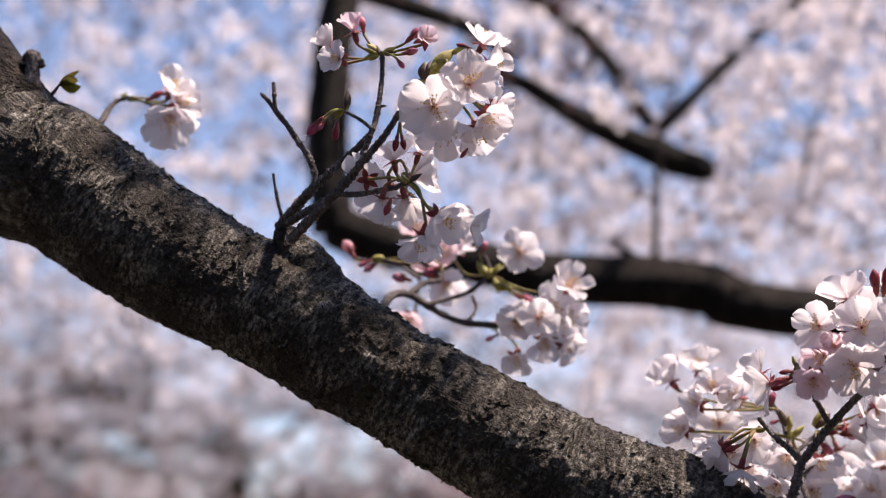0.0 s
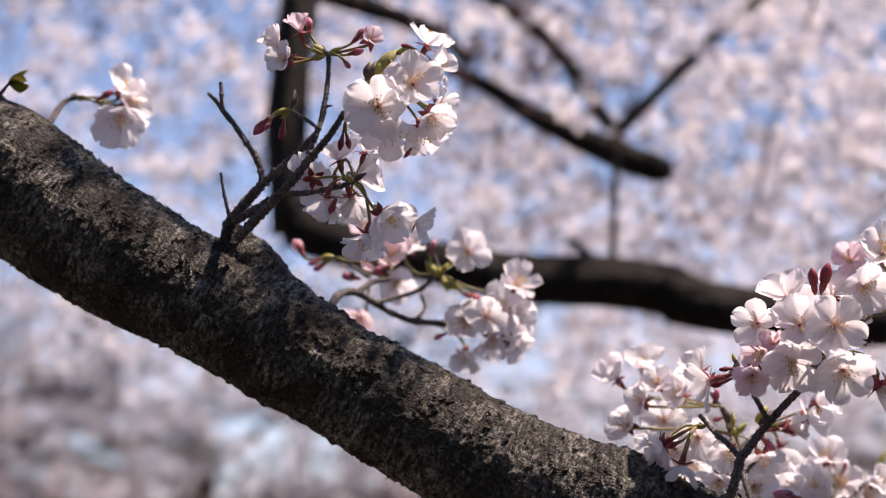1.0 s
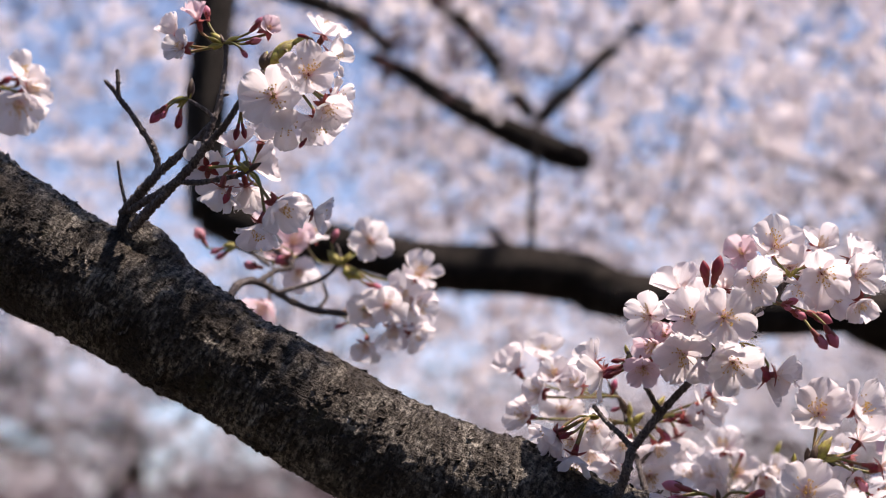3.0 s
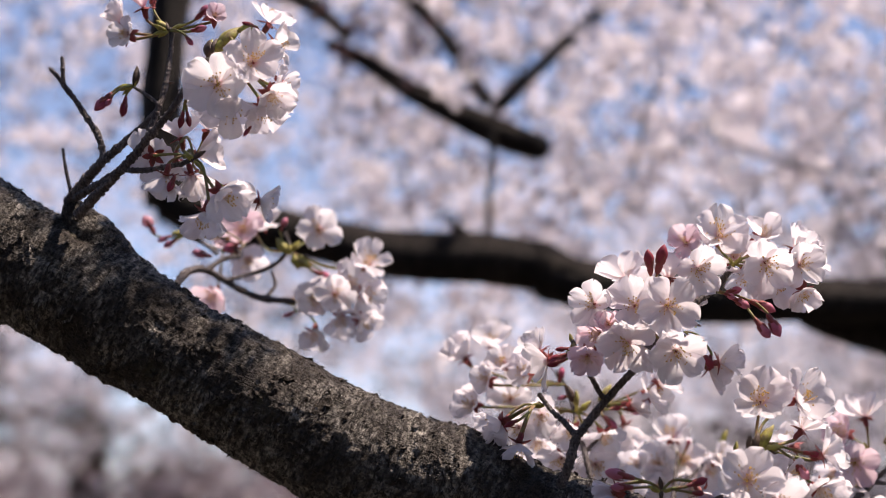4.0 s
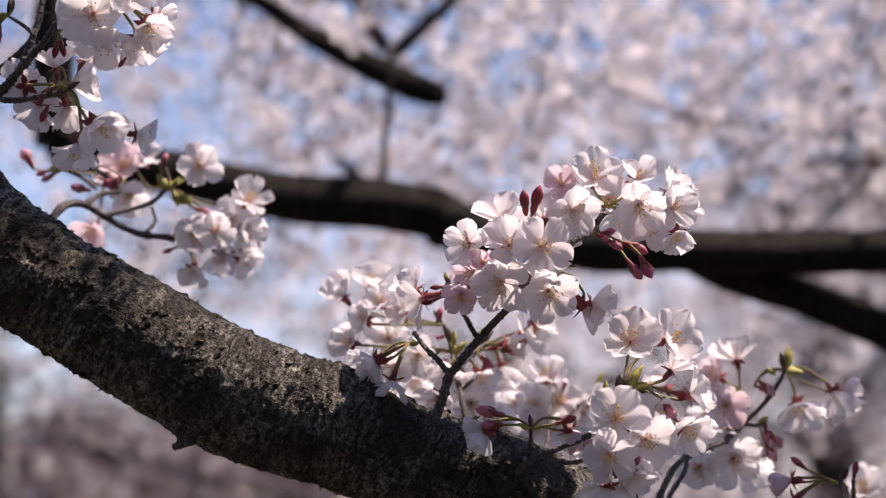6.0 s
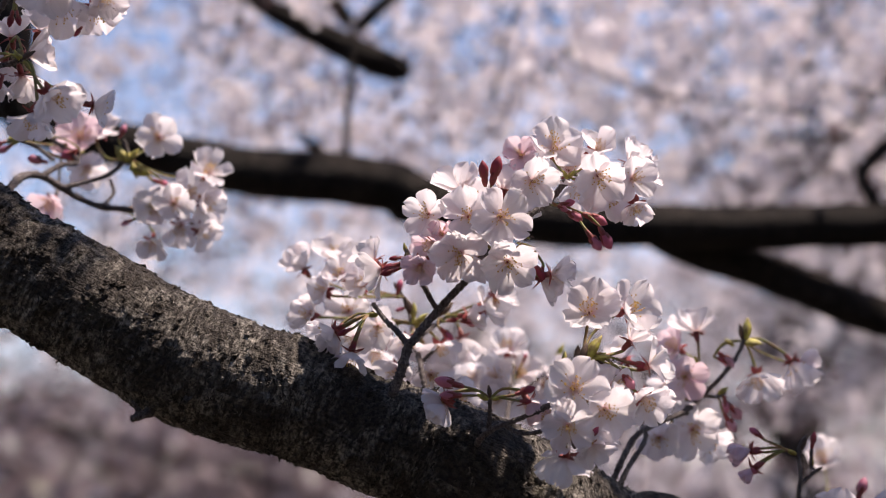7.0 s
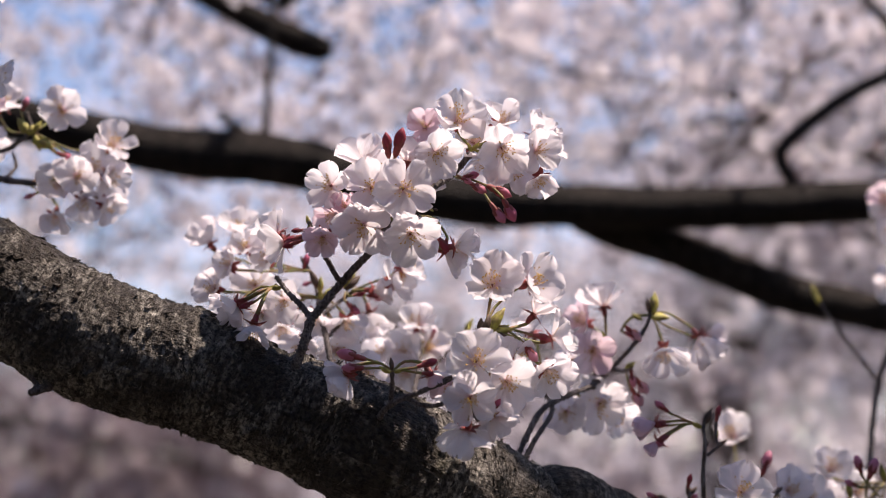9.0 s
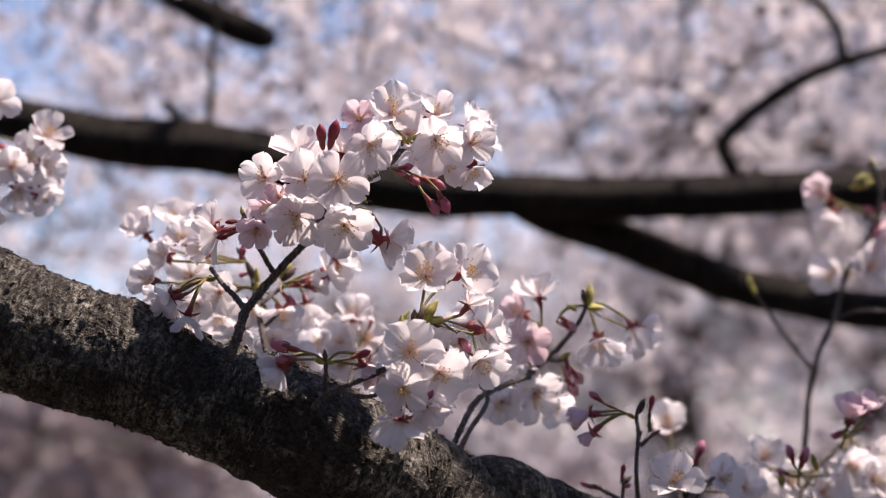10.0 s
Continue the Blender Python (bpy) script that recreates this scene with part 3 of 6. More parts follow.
back_tree = empty("cherry_tree", (2.3, 2.6, 0.0), "large cherry tree, limbs coloured dark for shade, full pale blossom", "cherry tree", "cherry trees behind")
rough_limb(back_tree, "trunk", 24, 0.05, False, SHADED_BARK, (
    (2.3, 2.6, -0.1, 0.26), (2.28, 2.6, 0.6, 0.20), (2.2, 2.55, 1.4, 0.18), (2.15, 2.5, 2.0, 0.17), (2.2, 2.7, 3.0, 0.13)))
# the dark colour of these limbs holds the shade of bloom above them
rough_limb(back_tree, "limb", 18, 0.03, False, SHADED_BARK, (
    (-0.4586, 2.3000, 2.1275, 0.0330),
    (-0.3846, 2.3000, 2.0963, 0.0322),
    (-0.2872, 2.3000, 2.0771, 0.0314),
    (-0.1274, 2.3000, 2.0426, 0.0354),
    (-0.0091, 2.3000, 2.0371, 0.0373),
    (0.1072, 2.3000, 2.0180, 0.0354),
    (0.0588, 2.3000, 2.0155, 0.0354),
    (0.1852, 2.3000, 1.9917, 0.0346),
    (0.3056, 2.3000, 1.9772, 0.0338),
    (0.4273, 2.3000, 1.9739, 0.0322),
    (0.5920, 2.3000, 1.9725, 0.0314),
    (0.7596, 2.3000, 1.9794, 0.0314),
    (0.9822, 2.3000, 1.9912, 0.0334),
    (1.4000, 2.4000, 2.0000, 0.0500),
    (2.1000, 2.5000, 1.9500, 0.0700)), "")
rough_limb(back_tree, "limb", 18, 0.03, False, SHADED_BARK, (
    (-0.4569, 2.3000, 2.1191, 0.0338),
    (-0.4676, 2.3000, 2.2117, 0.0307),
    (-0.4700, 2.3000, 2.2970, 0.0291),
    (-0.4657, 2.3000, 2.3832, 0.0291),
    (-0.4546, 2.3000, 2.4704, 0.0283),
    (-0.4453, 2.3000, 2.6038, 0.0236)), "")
rough_limb(back_tree, "bough", 18, 0.03, False, SHADED_BARK, (
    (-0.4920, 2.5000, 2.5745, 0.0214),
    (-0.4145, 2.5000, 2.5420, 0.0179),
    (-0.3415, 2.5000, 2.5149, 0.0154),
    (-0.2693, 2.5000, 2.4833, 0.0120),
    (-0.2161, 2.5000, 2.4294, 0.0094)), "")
rough_limb(back_tree, "bough", 18, 0.03, False, SHADED_BARK, (
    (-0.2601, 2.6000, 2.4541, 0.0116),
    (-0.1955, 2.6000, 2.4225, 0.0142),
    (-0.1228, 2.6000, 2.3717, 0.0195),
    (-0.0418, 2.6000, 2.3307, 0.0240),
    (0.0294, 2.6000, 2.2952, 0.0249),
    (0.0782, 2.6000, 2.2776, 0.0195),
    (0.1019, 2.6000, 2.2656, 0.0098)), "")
rough_limb(back_tree, "bough", 18, 0.03, False, SHADED_BARK, (
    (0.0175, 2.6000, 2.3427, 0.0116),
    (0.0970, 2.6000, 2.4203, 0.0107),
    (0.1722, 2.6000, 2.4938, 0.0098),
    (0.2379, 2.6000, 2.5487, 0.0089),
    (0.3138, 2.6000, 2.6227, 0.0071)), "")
rough_limb(back_tree, "bough", 18, 0.03, False, SHADED_BARK, (
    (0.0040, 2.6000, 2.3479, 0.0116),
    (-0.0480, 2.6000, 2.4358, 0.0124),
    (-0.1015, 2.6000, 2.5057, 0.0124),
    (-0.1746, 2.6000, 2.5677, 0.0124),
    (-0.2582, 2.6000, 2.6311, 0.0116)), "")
rough_limb(back_tree, "bough", 18, 0.03, False, SHADED_BARK, (
    (0.0027, 2.4000, 2.0639, 0.0066),
    (0.0034, 2.4000, 2.1357, 0.0049),
    (0.0077, 2.4000, 2.2213, 0.0049),
    (0.0123, 2.4000, 2.2862, 0.0057)), "")
rough_limb(back_tree, "limb", 18, 0.03, False, SHADED_BARK, (
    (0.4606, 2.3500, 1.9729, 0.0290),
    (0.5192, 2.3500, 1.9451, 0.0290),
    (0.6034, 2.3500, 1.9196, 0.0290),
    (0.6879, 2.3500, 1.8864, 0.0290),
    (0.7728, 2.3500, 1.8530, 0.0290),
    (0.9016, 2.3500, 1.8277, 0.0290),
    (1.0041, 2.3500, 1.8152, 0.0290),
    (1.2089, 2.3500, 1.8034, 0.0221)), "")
rough_limb(back_tree, "bough", 18, 0.03, False, SHADED_BARK, (
    (0.7682, 2.3000, 1.9855, 0.0134),
    (0.7562, 2.3000, 2.0226, 0.0102),
    (0.7423, 2.3000, 2.0540, 0.0102),
    (0.7873, 2.3000, 2.0990, 0.0110),
    (0.8656, 2.3000, 2.1525, 0.0110),
    (0.9356, 2.3000, 2.1823, 0.0102),
    (1.0237, 2.3000, 2.2079, 0.0086),
    (1.1666, 2.3000, 2.2412, 0.0063)), "")
rough_limb(back_tree, "bough", 18, 0.03, False, SHADED_BARK, (
    (0.9312, 2.3000, 2.1822, 0.0086),
    (0.9264, 2.3000, 2.2318, 0.0079),
    (0.8859, 2.3000, 2.2818, 0.0071),
    (0.8521, 2.3000, 2.3236, 0.0055)), "")
rough_limb(back_tree, "bough", 18, 0.03, False, SHADED_BARK, (
    (-0.0090, 2.3000, 2.0558, 0.0086),
    (-0.0411, 2.3000, 2.0804, 0.0063),
    (-0.0613, 2.3000, 2.1009, 0.0039)), "")
rng = random.Random(3)
gather = []
for _ in range(520):
    y = rng.uniform(3.0, 5.6)
    gather.append((rng.uniform(-0.08, 0.44) * y, y, 1.6 + rng.uniform(0.15, 0.42) * y))
for _ in range(420):
    y = rng.uniform(3.2, 5.8)
    gather.append((rng.uniform(-0.44, 0.0) * y, y, 1.6 + rng.uniform(0.13, 0.44) * y))
for line in (((-0.2601, 2.6000, 2.4541), (-0.1955, 2.6000, 2.4225), (-0.1228, 2.6000, 2.3717), (-0.0418, 2.6000, 2.3307), (0.0294, 2.6000, 2.2952), (0.0782, 2.6000, 2.2776), (0.1019, 2.6000, 2.2656)),
             ((0.0175, 2.6000, 2.3427), (0.0970, 2.6000, 2.4203), (0.1722, 2.6000, 2.4938), (0.2379, 2.6000, 2.5487), (0.3138, 2.6000, 2.6227)),
             ((0.0040, 2.6000, 2.3479), (-0.0480, 2.6000, 2.4358), (-0.1015, 2.6000, 2.5057), (-0.1746, 2.6000, 2.5677), (-0.2582, 2.6000, 2.6311)),
             ((0.7873, 2.3000, 2.0990), (0.8656, 2.3000, 2.1525), (0.9356, 2.3000, 2.1823), (1.0237, 2.3000, 2.2079), (1.1666, 2.3000, 2.2412)),
             ((0.9312, 2.3000, 2.1822), (0.9264, 2.3000, 2.2318), (0.8859, 2.3000, 2.2818), (0.8521, 2.3000, 2.3236)),
             ((-0.4920, 2.5000, 2.5745), (-0.4145, 2.5000, 2.5420), (-0.3415, 2.5000, 2.5149), (-0.2693, 2.5000, 2.4833), (-0.2161, 2.5000, 2.4294))):
    for q in curve_through(line, 0.11):
        if rng.random() < 0.45:
            gather.append((q.x + rng.uniform(-0.09, 0.09), q.y + rng.uniform(0.04, 0.30), q.z + rng.uniform(-0.09, 0.10)))
# unseen clumps higher up, added to shade the blossom beneath them
for _ in range(170):
    y = rng.uniform(3.0, 6.2)
    gather.append((rng.uniform(0.22, 0.75) * y, y, 1.6 + rng.uniform(0.47, 0.62) * y))
for line in (((-0.2601, 2.6000, 2.4541), (-0.1955, 2.6000, 2.4225), (-0.1228, 2.6000, 2.3717)),
             ((-0.0480, 2.6000, 2.4358), (-0.1015, 2.6000, 2.5057), (-0.1746, 2.6000, 2.5677), (-0.2582, 2.6000, 2.6311)),
             ((-0.4920, 2.5000, 2.5745), (-0.4145, 2.5000, 2.5420), (-0.3415, 2.5000, 2.5149), (-0.2693, 2.5000, 2.4833), (-0.2161, 2.5000, 2.4294))):
    for q in curve_through(line, 0.07):
        if rng.random() < 0.55:
            gather.append((q.x + rng.uniform(-0.05, 0.05), q.y - rng.uniform(0.04, 0.15), q.z + rng.uniform(-0.05, 0.06)))
umbels = [(x + rng.gauss(0, 0.10), y + rng.gauss(0, 0.10), z + rng.gauss(0, 0.10)) for x, y, z in gather]
blossom_cloud(back_tree, umbels, 7, 0.0205, 0.024, 11)
single = []
for _ in range(700):
    y = rng.uniform(2.3, 3.3)
    single.append((rng.uniform(0.04, 0.52) * y, y, 1.6 + (0.20 + 0.26 * rng.random() ** 0.8) * y))
blossom_cloud(back_tree, single, 4, 0.0195, 0.020, 19)
# calyxes thickened here so that the gaps read as shaded blossom
blossom_cloud(back_tree, gather, 9, 0.012, 0.080, 18, CALYX_AND_SHADE, "calyx", "red-brown calyxes and bud scales, thickened to stand for shade")
for _ in range(90):
    y = rng.uniform(2.6, 4.6)
    p = Vector((rng.uniform(-0.10, 0.5) * y, y, 1.6 + rng.uniform(0.17, 0.44) * y))
    points, w = [p.copy()], Vector((rng.uniform(-1, 1), rng.uniform(-0.5, 0.5), rng.uniform(-0.3, 0.9))).normalized()
    for _ in range(4):
        w = (w + Vector((rng.uniform(-1, 1), rng.uniform(-1, 1), rng.uniform(-0.8, 0.8))) * 0.4).normalized()
        p = p + w * rng.uniform(0.10, 0.24)
        points.append(p.copy())
    thick = rng.uniform(0.002, 0.0055)
    part("branch", tube(curve_through(points, 0.05), lambda s, a, q, o: thick * (1 - 0.6 * s), 6), SHADED_BARK, back_tree)
low = []
for _ in range(320):
    y = rng.uniform(3.6, 7.5)
    low.append((rng.uniform(0.02, 0.46) * y, y, 1.6 + rng.uniform(-0.03, 0.15) * y))
blossom_cloud(back_tree, low[:230], 9, 0.020, 0.035, 15)
# dull clumps added in place of shade on the low blossom, not bud scales
blossom_cloud(back_tree, low[230:], 16, 0.015, 0.06, 16, MAUVE_FILLER, "bud_scale", "dull mauve clumps added for shade among the low blossom")
TALL = "distant cherry tree in full pale pink bloom"
cherry_tree(3.8, 7.6, 2.8, 2.5, 22, 600, 24, 0.020, 0.06, TALL, 500)
cherry_tree(5.5, 11.0, 3.0, 3.0, 23, 600, 22, 0.024, 0.075, TALL, 420)
cherry_tree(-7.0, 14.0, 3.2, 3.4, 24, 330, 20, 0.028, 0.09, TALL)
cherry_tree(3.9, 14.5, 3.2, 3.4, 25, 600, 20, 0.028, 0.09, TALL, 380)
cherry_tree(7.5, 19.0, 2.8, 3.8, 26, 600, 18, 0.036, 0.11, TALL, 320)
cherry_tree(-5.4, 22.0, 3.6, 4.2, 27, 380, 16, 0.042, 0.12, TALL)
cherry_tree(-11.0, 25.0, 3.6, 4.4, 28, 380, 16, 0.042, 0.13, TALL)
cherry_tree(3.5, 27.0, 3.0, 4.6, 29, 600, 16, 0.048, 0.14, TALL)
cherry_tree(13.0, 30.0, 3.0, 4.6, 30, 600, 16, 0.048, 0.14, TALL)
far_grove(61, 2600, 16, 0.085, 0.26)
# unseen trees round about and crown overhead, added to shade grass, limb and background
fill_blocker(71)
cherry_tree(7.0, -1.0, 2.6, 3.0, 43, 600, 14, 0.040, 0.09, TALL)
cherry_tree(6.2, 4.2, 3.6, 3.2, 45, 700, 14, 0.045, 0.10, TALL)
cherry_tree(-5.5, 3.0, 2.6, 3.0, 44, 600, 14, 0.040, 0.09, TALL)
# an unseen flowering bough, added towards the sun so its shade dapples the limb
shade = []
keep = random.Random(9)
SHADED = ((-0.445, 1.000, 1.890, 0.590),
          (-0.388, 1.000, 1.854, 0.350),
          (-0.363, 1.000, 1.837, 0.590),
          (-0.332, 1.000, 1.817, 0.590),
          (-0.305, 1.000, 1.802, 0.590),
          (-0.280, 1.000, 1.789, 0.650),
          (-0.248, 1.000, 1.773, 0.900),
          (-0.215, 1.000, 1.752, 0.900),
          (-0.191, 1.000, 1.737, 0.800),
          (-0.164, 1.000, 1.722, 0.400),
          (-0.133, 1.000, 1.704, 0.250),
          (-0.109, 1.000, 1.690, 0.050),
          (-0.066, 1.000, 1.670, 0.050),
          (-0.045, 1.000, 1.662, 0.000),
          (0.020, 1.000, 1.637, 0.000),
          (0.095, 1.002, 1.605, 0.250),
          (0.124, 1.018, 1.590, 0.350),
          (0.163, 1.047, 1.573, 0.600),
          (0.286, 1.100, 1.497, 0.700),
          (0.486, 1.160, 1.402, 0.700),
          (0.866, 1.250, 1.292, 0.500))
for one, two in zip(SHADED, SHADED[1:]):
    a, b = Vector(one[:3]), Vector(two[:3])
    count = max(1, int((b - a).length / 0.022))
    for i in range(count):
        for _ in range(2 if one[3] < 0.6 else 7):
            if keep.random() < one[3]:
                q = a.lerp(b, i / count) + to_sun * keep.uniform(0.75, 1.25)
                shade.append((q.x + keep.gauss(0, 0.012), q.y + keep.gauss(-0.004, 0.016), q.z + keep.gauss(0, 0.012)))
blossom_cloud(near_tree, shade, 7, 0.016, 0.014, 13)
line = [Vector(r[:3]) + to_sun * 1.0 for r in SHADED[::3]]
part("bough", tube(curve_through([Vector((-1.3, 1.2, 2.9)), *line], 0.06), lambda s, a, q, o: 0.007 * (1.4 - s), 8), SHADED_BARK, near_tree)
# unseen boughs and clumps added overhead to break up sun and sky light
over = random.Random(5)
for tree, start, ends in ((near_tree, (-1.34, 1.29, 3.1), ((-2.2, 0.4, 4.0), (-1.2, -0.6, 4.1), (0.2, -0.6, 4.0), (1.6, -0.6, 4.0), (0.3, 2.2, 4.2))),
                          (back_tree, (2.2, 2.7, 2.9), ((2.6, 4.6, 4.1), (3.4, 2.2, 4.2)))):
    for end in ends:
        a, b = Vector(start), Vector(end)
        way = [a, a.lerp(b, 0.35) + Vector((over.uniform(-0.1, 0.1), over.uniform(-0.1, 0.1), 0.22)), a.lerp(b, 0.7) + Vector((over.uniform(-0.1, 0.1), 0.1, 0.2)), b]
        part("bough", tube(curve_through(way, 0.08), lambda s, t, q, o: 0.07 * (1.1 - s) * (1 + 0.15 * noise.noise(q * 6 + o)), 9), SHADED_BARK, tree)
blossom_cloud(near_tree, [(over.uniform(-2.4, 2.6), over.uniform(-1.5, 2.4), over.uniform(3.0, 4.2)) for _ in range(40)], 26, 0.020, 0.07, 12)


# ---- blossom sprays ----
s = spray((-0.2530, 0.9850, 1.8282), "white cherry blossom spray on knotty dark twigs")
rough_limb(s, "knot", 60, 0.0015, True, BARK, (
    (-0.2300, 1.0000, 1.7750, 0.0200),
    (-0.2400, 0.9970, 1.7950, 0.0220),
    (-0.2475, 0.9900, 1.8110, 0.0170),
    (-0.2525, 0.9860, 1.8215, 0.0100),
    (-0.2555, 0.9850, 1.8290, 0.0050)), "")

twig(s, 0.0033, 0.0022, (-0.2576, 0.9850, 1.8293), (-0.2464, 0.9700, 1.8364), (-0.2331, 0.9550, 1.8445), (-0.2229, 0.9500, 1.8521), (-0.2100, 0.9500, 1.8637), (-0.1997, 0.9450, 1.8712), (-0.1948, 0.9400, 1.8746))
twig(s, 0.0022, 0.0013, (-0.2304, 0.9550, 1.8490), (-0.2312, 0.9550, 1.8561), (-0.2345, 0.9550, 1.8650), (-0.2399, 0.9550, 1.8729), (-0.2479, 0.9550, 1.8849), (-0.2551, 0.9550, 1.8940), (-0.2605, 0.9550, 1.9014), (-0.2652, 0.9550, 1.9062))
twig(s, 0.0015, 0.0012, (-0.2565, 0.9550, 1.8955), (-0.2563, 0.9530, 1.9035), (-0.2572, 0.9530, 1.9126))
twig(s, 0.0031, 0.0019, (-0.2467, 0.9650, 1.8166), (-0.2361, 0.9550, 1.8236), (-0.2256, 0.9450, 1.8301), (-0.2137, 0.9350, 1.8384), (-0.2045, 0.9300, 1.8466), (-0.1970, 0.9250, 1.8543), (-0.1896, 0.9200, 1.8606), (-0.1823, 0.9150, 1.8672), (-0.1727, 0.9100, 1.8801))
twig(s, 0.0023, 0.0021, (-0.2498, 0.9700, 1.8283), (-0.2345, 0.9550, 1.8323), (-0.2190, 0.9450, 1.8386), (-0.2087, 0.9350, 1.8435))
twig(s, 0.0019, 0.0013, (-0.1980, 0.9300, 1.8591), (-0.1924, 0.9300, 1.8745), (-0.1904, 0.9350, 1.8863), (-0.1890, 0.9400, 1.9053), (-0.1893, 0.9450, 1.9211), (-0.1901, 0.9450, 1.9276))
twig(s, 0.0018, 0.0015, (-0.2137, 0.9350, 1.8374), (-0.2010, 0.9300, 1.8356), (-0.1868, 0.9250, 1.8364), (-0.1761, 0.9200, 1.8372), (-0.1671, 0.9150, 1.8398))
twig(s, 0.0013, 0.0009, (-0.2556, 0.9850, 1.8318), (-0.2599, 0.9850, 1.8481), (-0.2628, 0.9850, 1.8635))
twig(s, 0.0012, 0.0010, (-0.1948, 0.9400, 1.8781), (-0.2026, 0.9450, 1.8853), (-0.2122, 0.9500, 1.8920))
twig(s, 0.0015, 0.0013, (-0.2486, 0.9900, 1.8220), (-0.2380, 1.0000, 1.8173), (-0.2283, 1.0100, 1.8101), (-0.2207, 1.0150, 1.8011), (-0.2124, 1.0200, 1.7928))
bract(s, (-0.1909, 0.9400, 1.8913), (0.9847, 0.0000, 0.1743), 0.0052, False)
bract(s, (-0.1906, 0.9400, 1.8906), (-0.4409, 0.0000, 0.8976), 0.0042, False)
bract(s, (-0.1921, 0.9450, 1.9255), (-0.9004, 0.0000, 0.4350), 0.0093)
bract(s, (-0.1928, 0.9450, 1.9248), (-0.9850, 0.0000, -0.1727), 0.0079)
bract(s, (-0.1915, 0.9450, 1.9266), (-0.8035, 0.0000, 0.5953), 0.0095)
bract(s, (-0.1894, 0.9450, 1.9262), (0.9209, 0.0000, 0.3899), 0.0090)
bract(s, (-0.1911, 0.9450, 1.9255), (-0.3728, 0.0000, 0.9279), 0.0065, False)
bract(s, (-0.1876, 0.9450, 1.9247), (0.9577, 0.0000, 0.2878), 0.0067, False)
bract(s, (-0.1914, 0.9450, 1.9248), (-0.9280, 0.0000, -0.3726), 0.0067)
flower(s, (-0.2160, 0.9450, 1.9234), (-0.45, -0.8, 0.05), 0.0107, 62, (-0.1908, 0.9450, 1.9255))
flower(s, (-0.2226, 0.9550, 1.9346), (-0.7, -0.25, 0.75), 0.0124, 42, (-0.1908, 0.9450, 1.9255))
flower(s, (-0.2069, 0.9450, 1.9404), (-0.25, -0.25, 0.9), 0.0116, 30, (-0.1908, 0.9450, 1.9255), pink=True)
bud(s, (-0.2015, 0.9500, 1.9405), (-0.1712, 0.0000, 0.9852), 0.0111, (-0.1908, 0.9450, 1.9255), pink=0.3)
flower(s, (-0.1629, 0.9400, 1.9329), (0.35, -0.85, 0.15), 0.0077, 55, (-0.1908, 0.9450, 1.9255), pink=True)
bud(s, (-0.1756, 0.9450, 1.9322), (0.7285, 0.0000, 0.6850), 0.0132, (-0.1908, 0.9450, 1.9255), pink=0.4)
bud(s, (-0.1776, 0.9400, 1.9234), (0.9713, -0.0000, 0.2379), 0.0106, (-0.1908, 0.9450, 1.9255), pink=0.45)
bud(s, (-0.1803, 0.9400, 1.9210), (0.6172, 0.0000, -0.7868), 0.0079, (-0.1908, 0.9450, 1.9255), pink=0.35)
bract(s, (-0.2122, 0.9500, 1.8927), (-0.9806, 0.0000, -0.1960), 0.0119)
bract(s, (-0.2133, 0.9500, 1.8921), (-0.7722, 0.0000, -0.6353), 0.0073)
bract(s, (-0.2119, 0.9500, 1.8927), (0.1450, 0.0000, 0.9894), 0.0129, False)
bract(s, (-0.2119, 0.9500, 1.8920), (0.1594, 0.0000, 0.9872), 0.0089)
bud(s, (-0.2250, 0.9500, 1.8888), (-0.6769, 0.0000, -0.7361), 0.0150, (-0.2122, 0.9500, 1.8920), pink=0.25)
bud(s, (-0.2233, 0.9450, 1.8859), (-0.4992, 0.0000, -0.8665), 0.0080, (-0.2122, 0.9500, 1.8920), pink=0.3)
bud(s, (-0.2166, 0.9500, 1.8865), (-0.1443, -0.0000, -0.9895), 0.0128, (-0.2122, 0.9500, 1.8920), pink=0.1)
twig(s, 0.0019, 0.0018, (-0.1727, 0.9100, 1.8801), (-0.1659, 0.9150, 1.8916), (-0.1600, 0.9200, 1.9033), (-0.1557, 0.9200, 1.9091))
bract(s, (-0.1593, 0.9150, 1.9000), (-0.1548, 0.0000, 0.9879), 0.0084, False, fat=0.2)
bract(s, (-0.1577, 0.9150, 1.9017), (0.4744, 0.0000, 0.8803), 0.0078, False, fat=0.2)
bract(s, (-0.1571, 0.9150, 1.9041), (0.7029, 0.0000, 0.7113), 0.0141, fat=0.2)
bract(s, (-0.1570, 0.9150, 1.9027), (0.8145, -0.0000, 0.5802), 0.0085, fat=0.2)
bract(s, (-0.1610, 0.9150, 1.8983), (0.9952, 0.0000, 0.0982), 0.0100, fat=0.2)
bract(s, (-0.1610, 0.9150, 1.9035), (0.2809, 0.0000, 0.9597), 0.0069, fat=0.2)
bract(s, (-0.1596, 0.9050, 1.8962), (0.0575, 0.0000, 0.9983), 0.0102, False, fat=0.3)
bract(s, (-0.1577, 0.9050, 1.8968), (0.2303, 0.0000, 0.9731), 0.0111, False, fat=0.28)
bract(s, (-0.1551, 0.9050, 1.9015), (0.7207, 0.0000, 0.6932), 0.0191, fat=0.2)
bract(s, (-0.1570, 0.9050, 1.8981), (0.7030, 0.0000, 0.7112), 0.0149, fat=0.22)
bract(s, (-0.1433, 0.9050, 1.9113), (0.9511, 0.0000, 0.3088), 0.0121, fat=0.2)
flower(s, (-0.1530, 0.9000, 1.8782), (0, -0.93, -0.22), 0.0197, 74, (-0.1600, 0.9200, 1.9033))
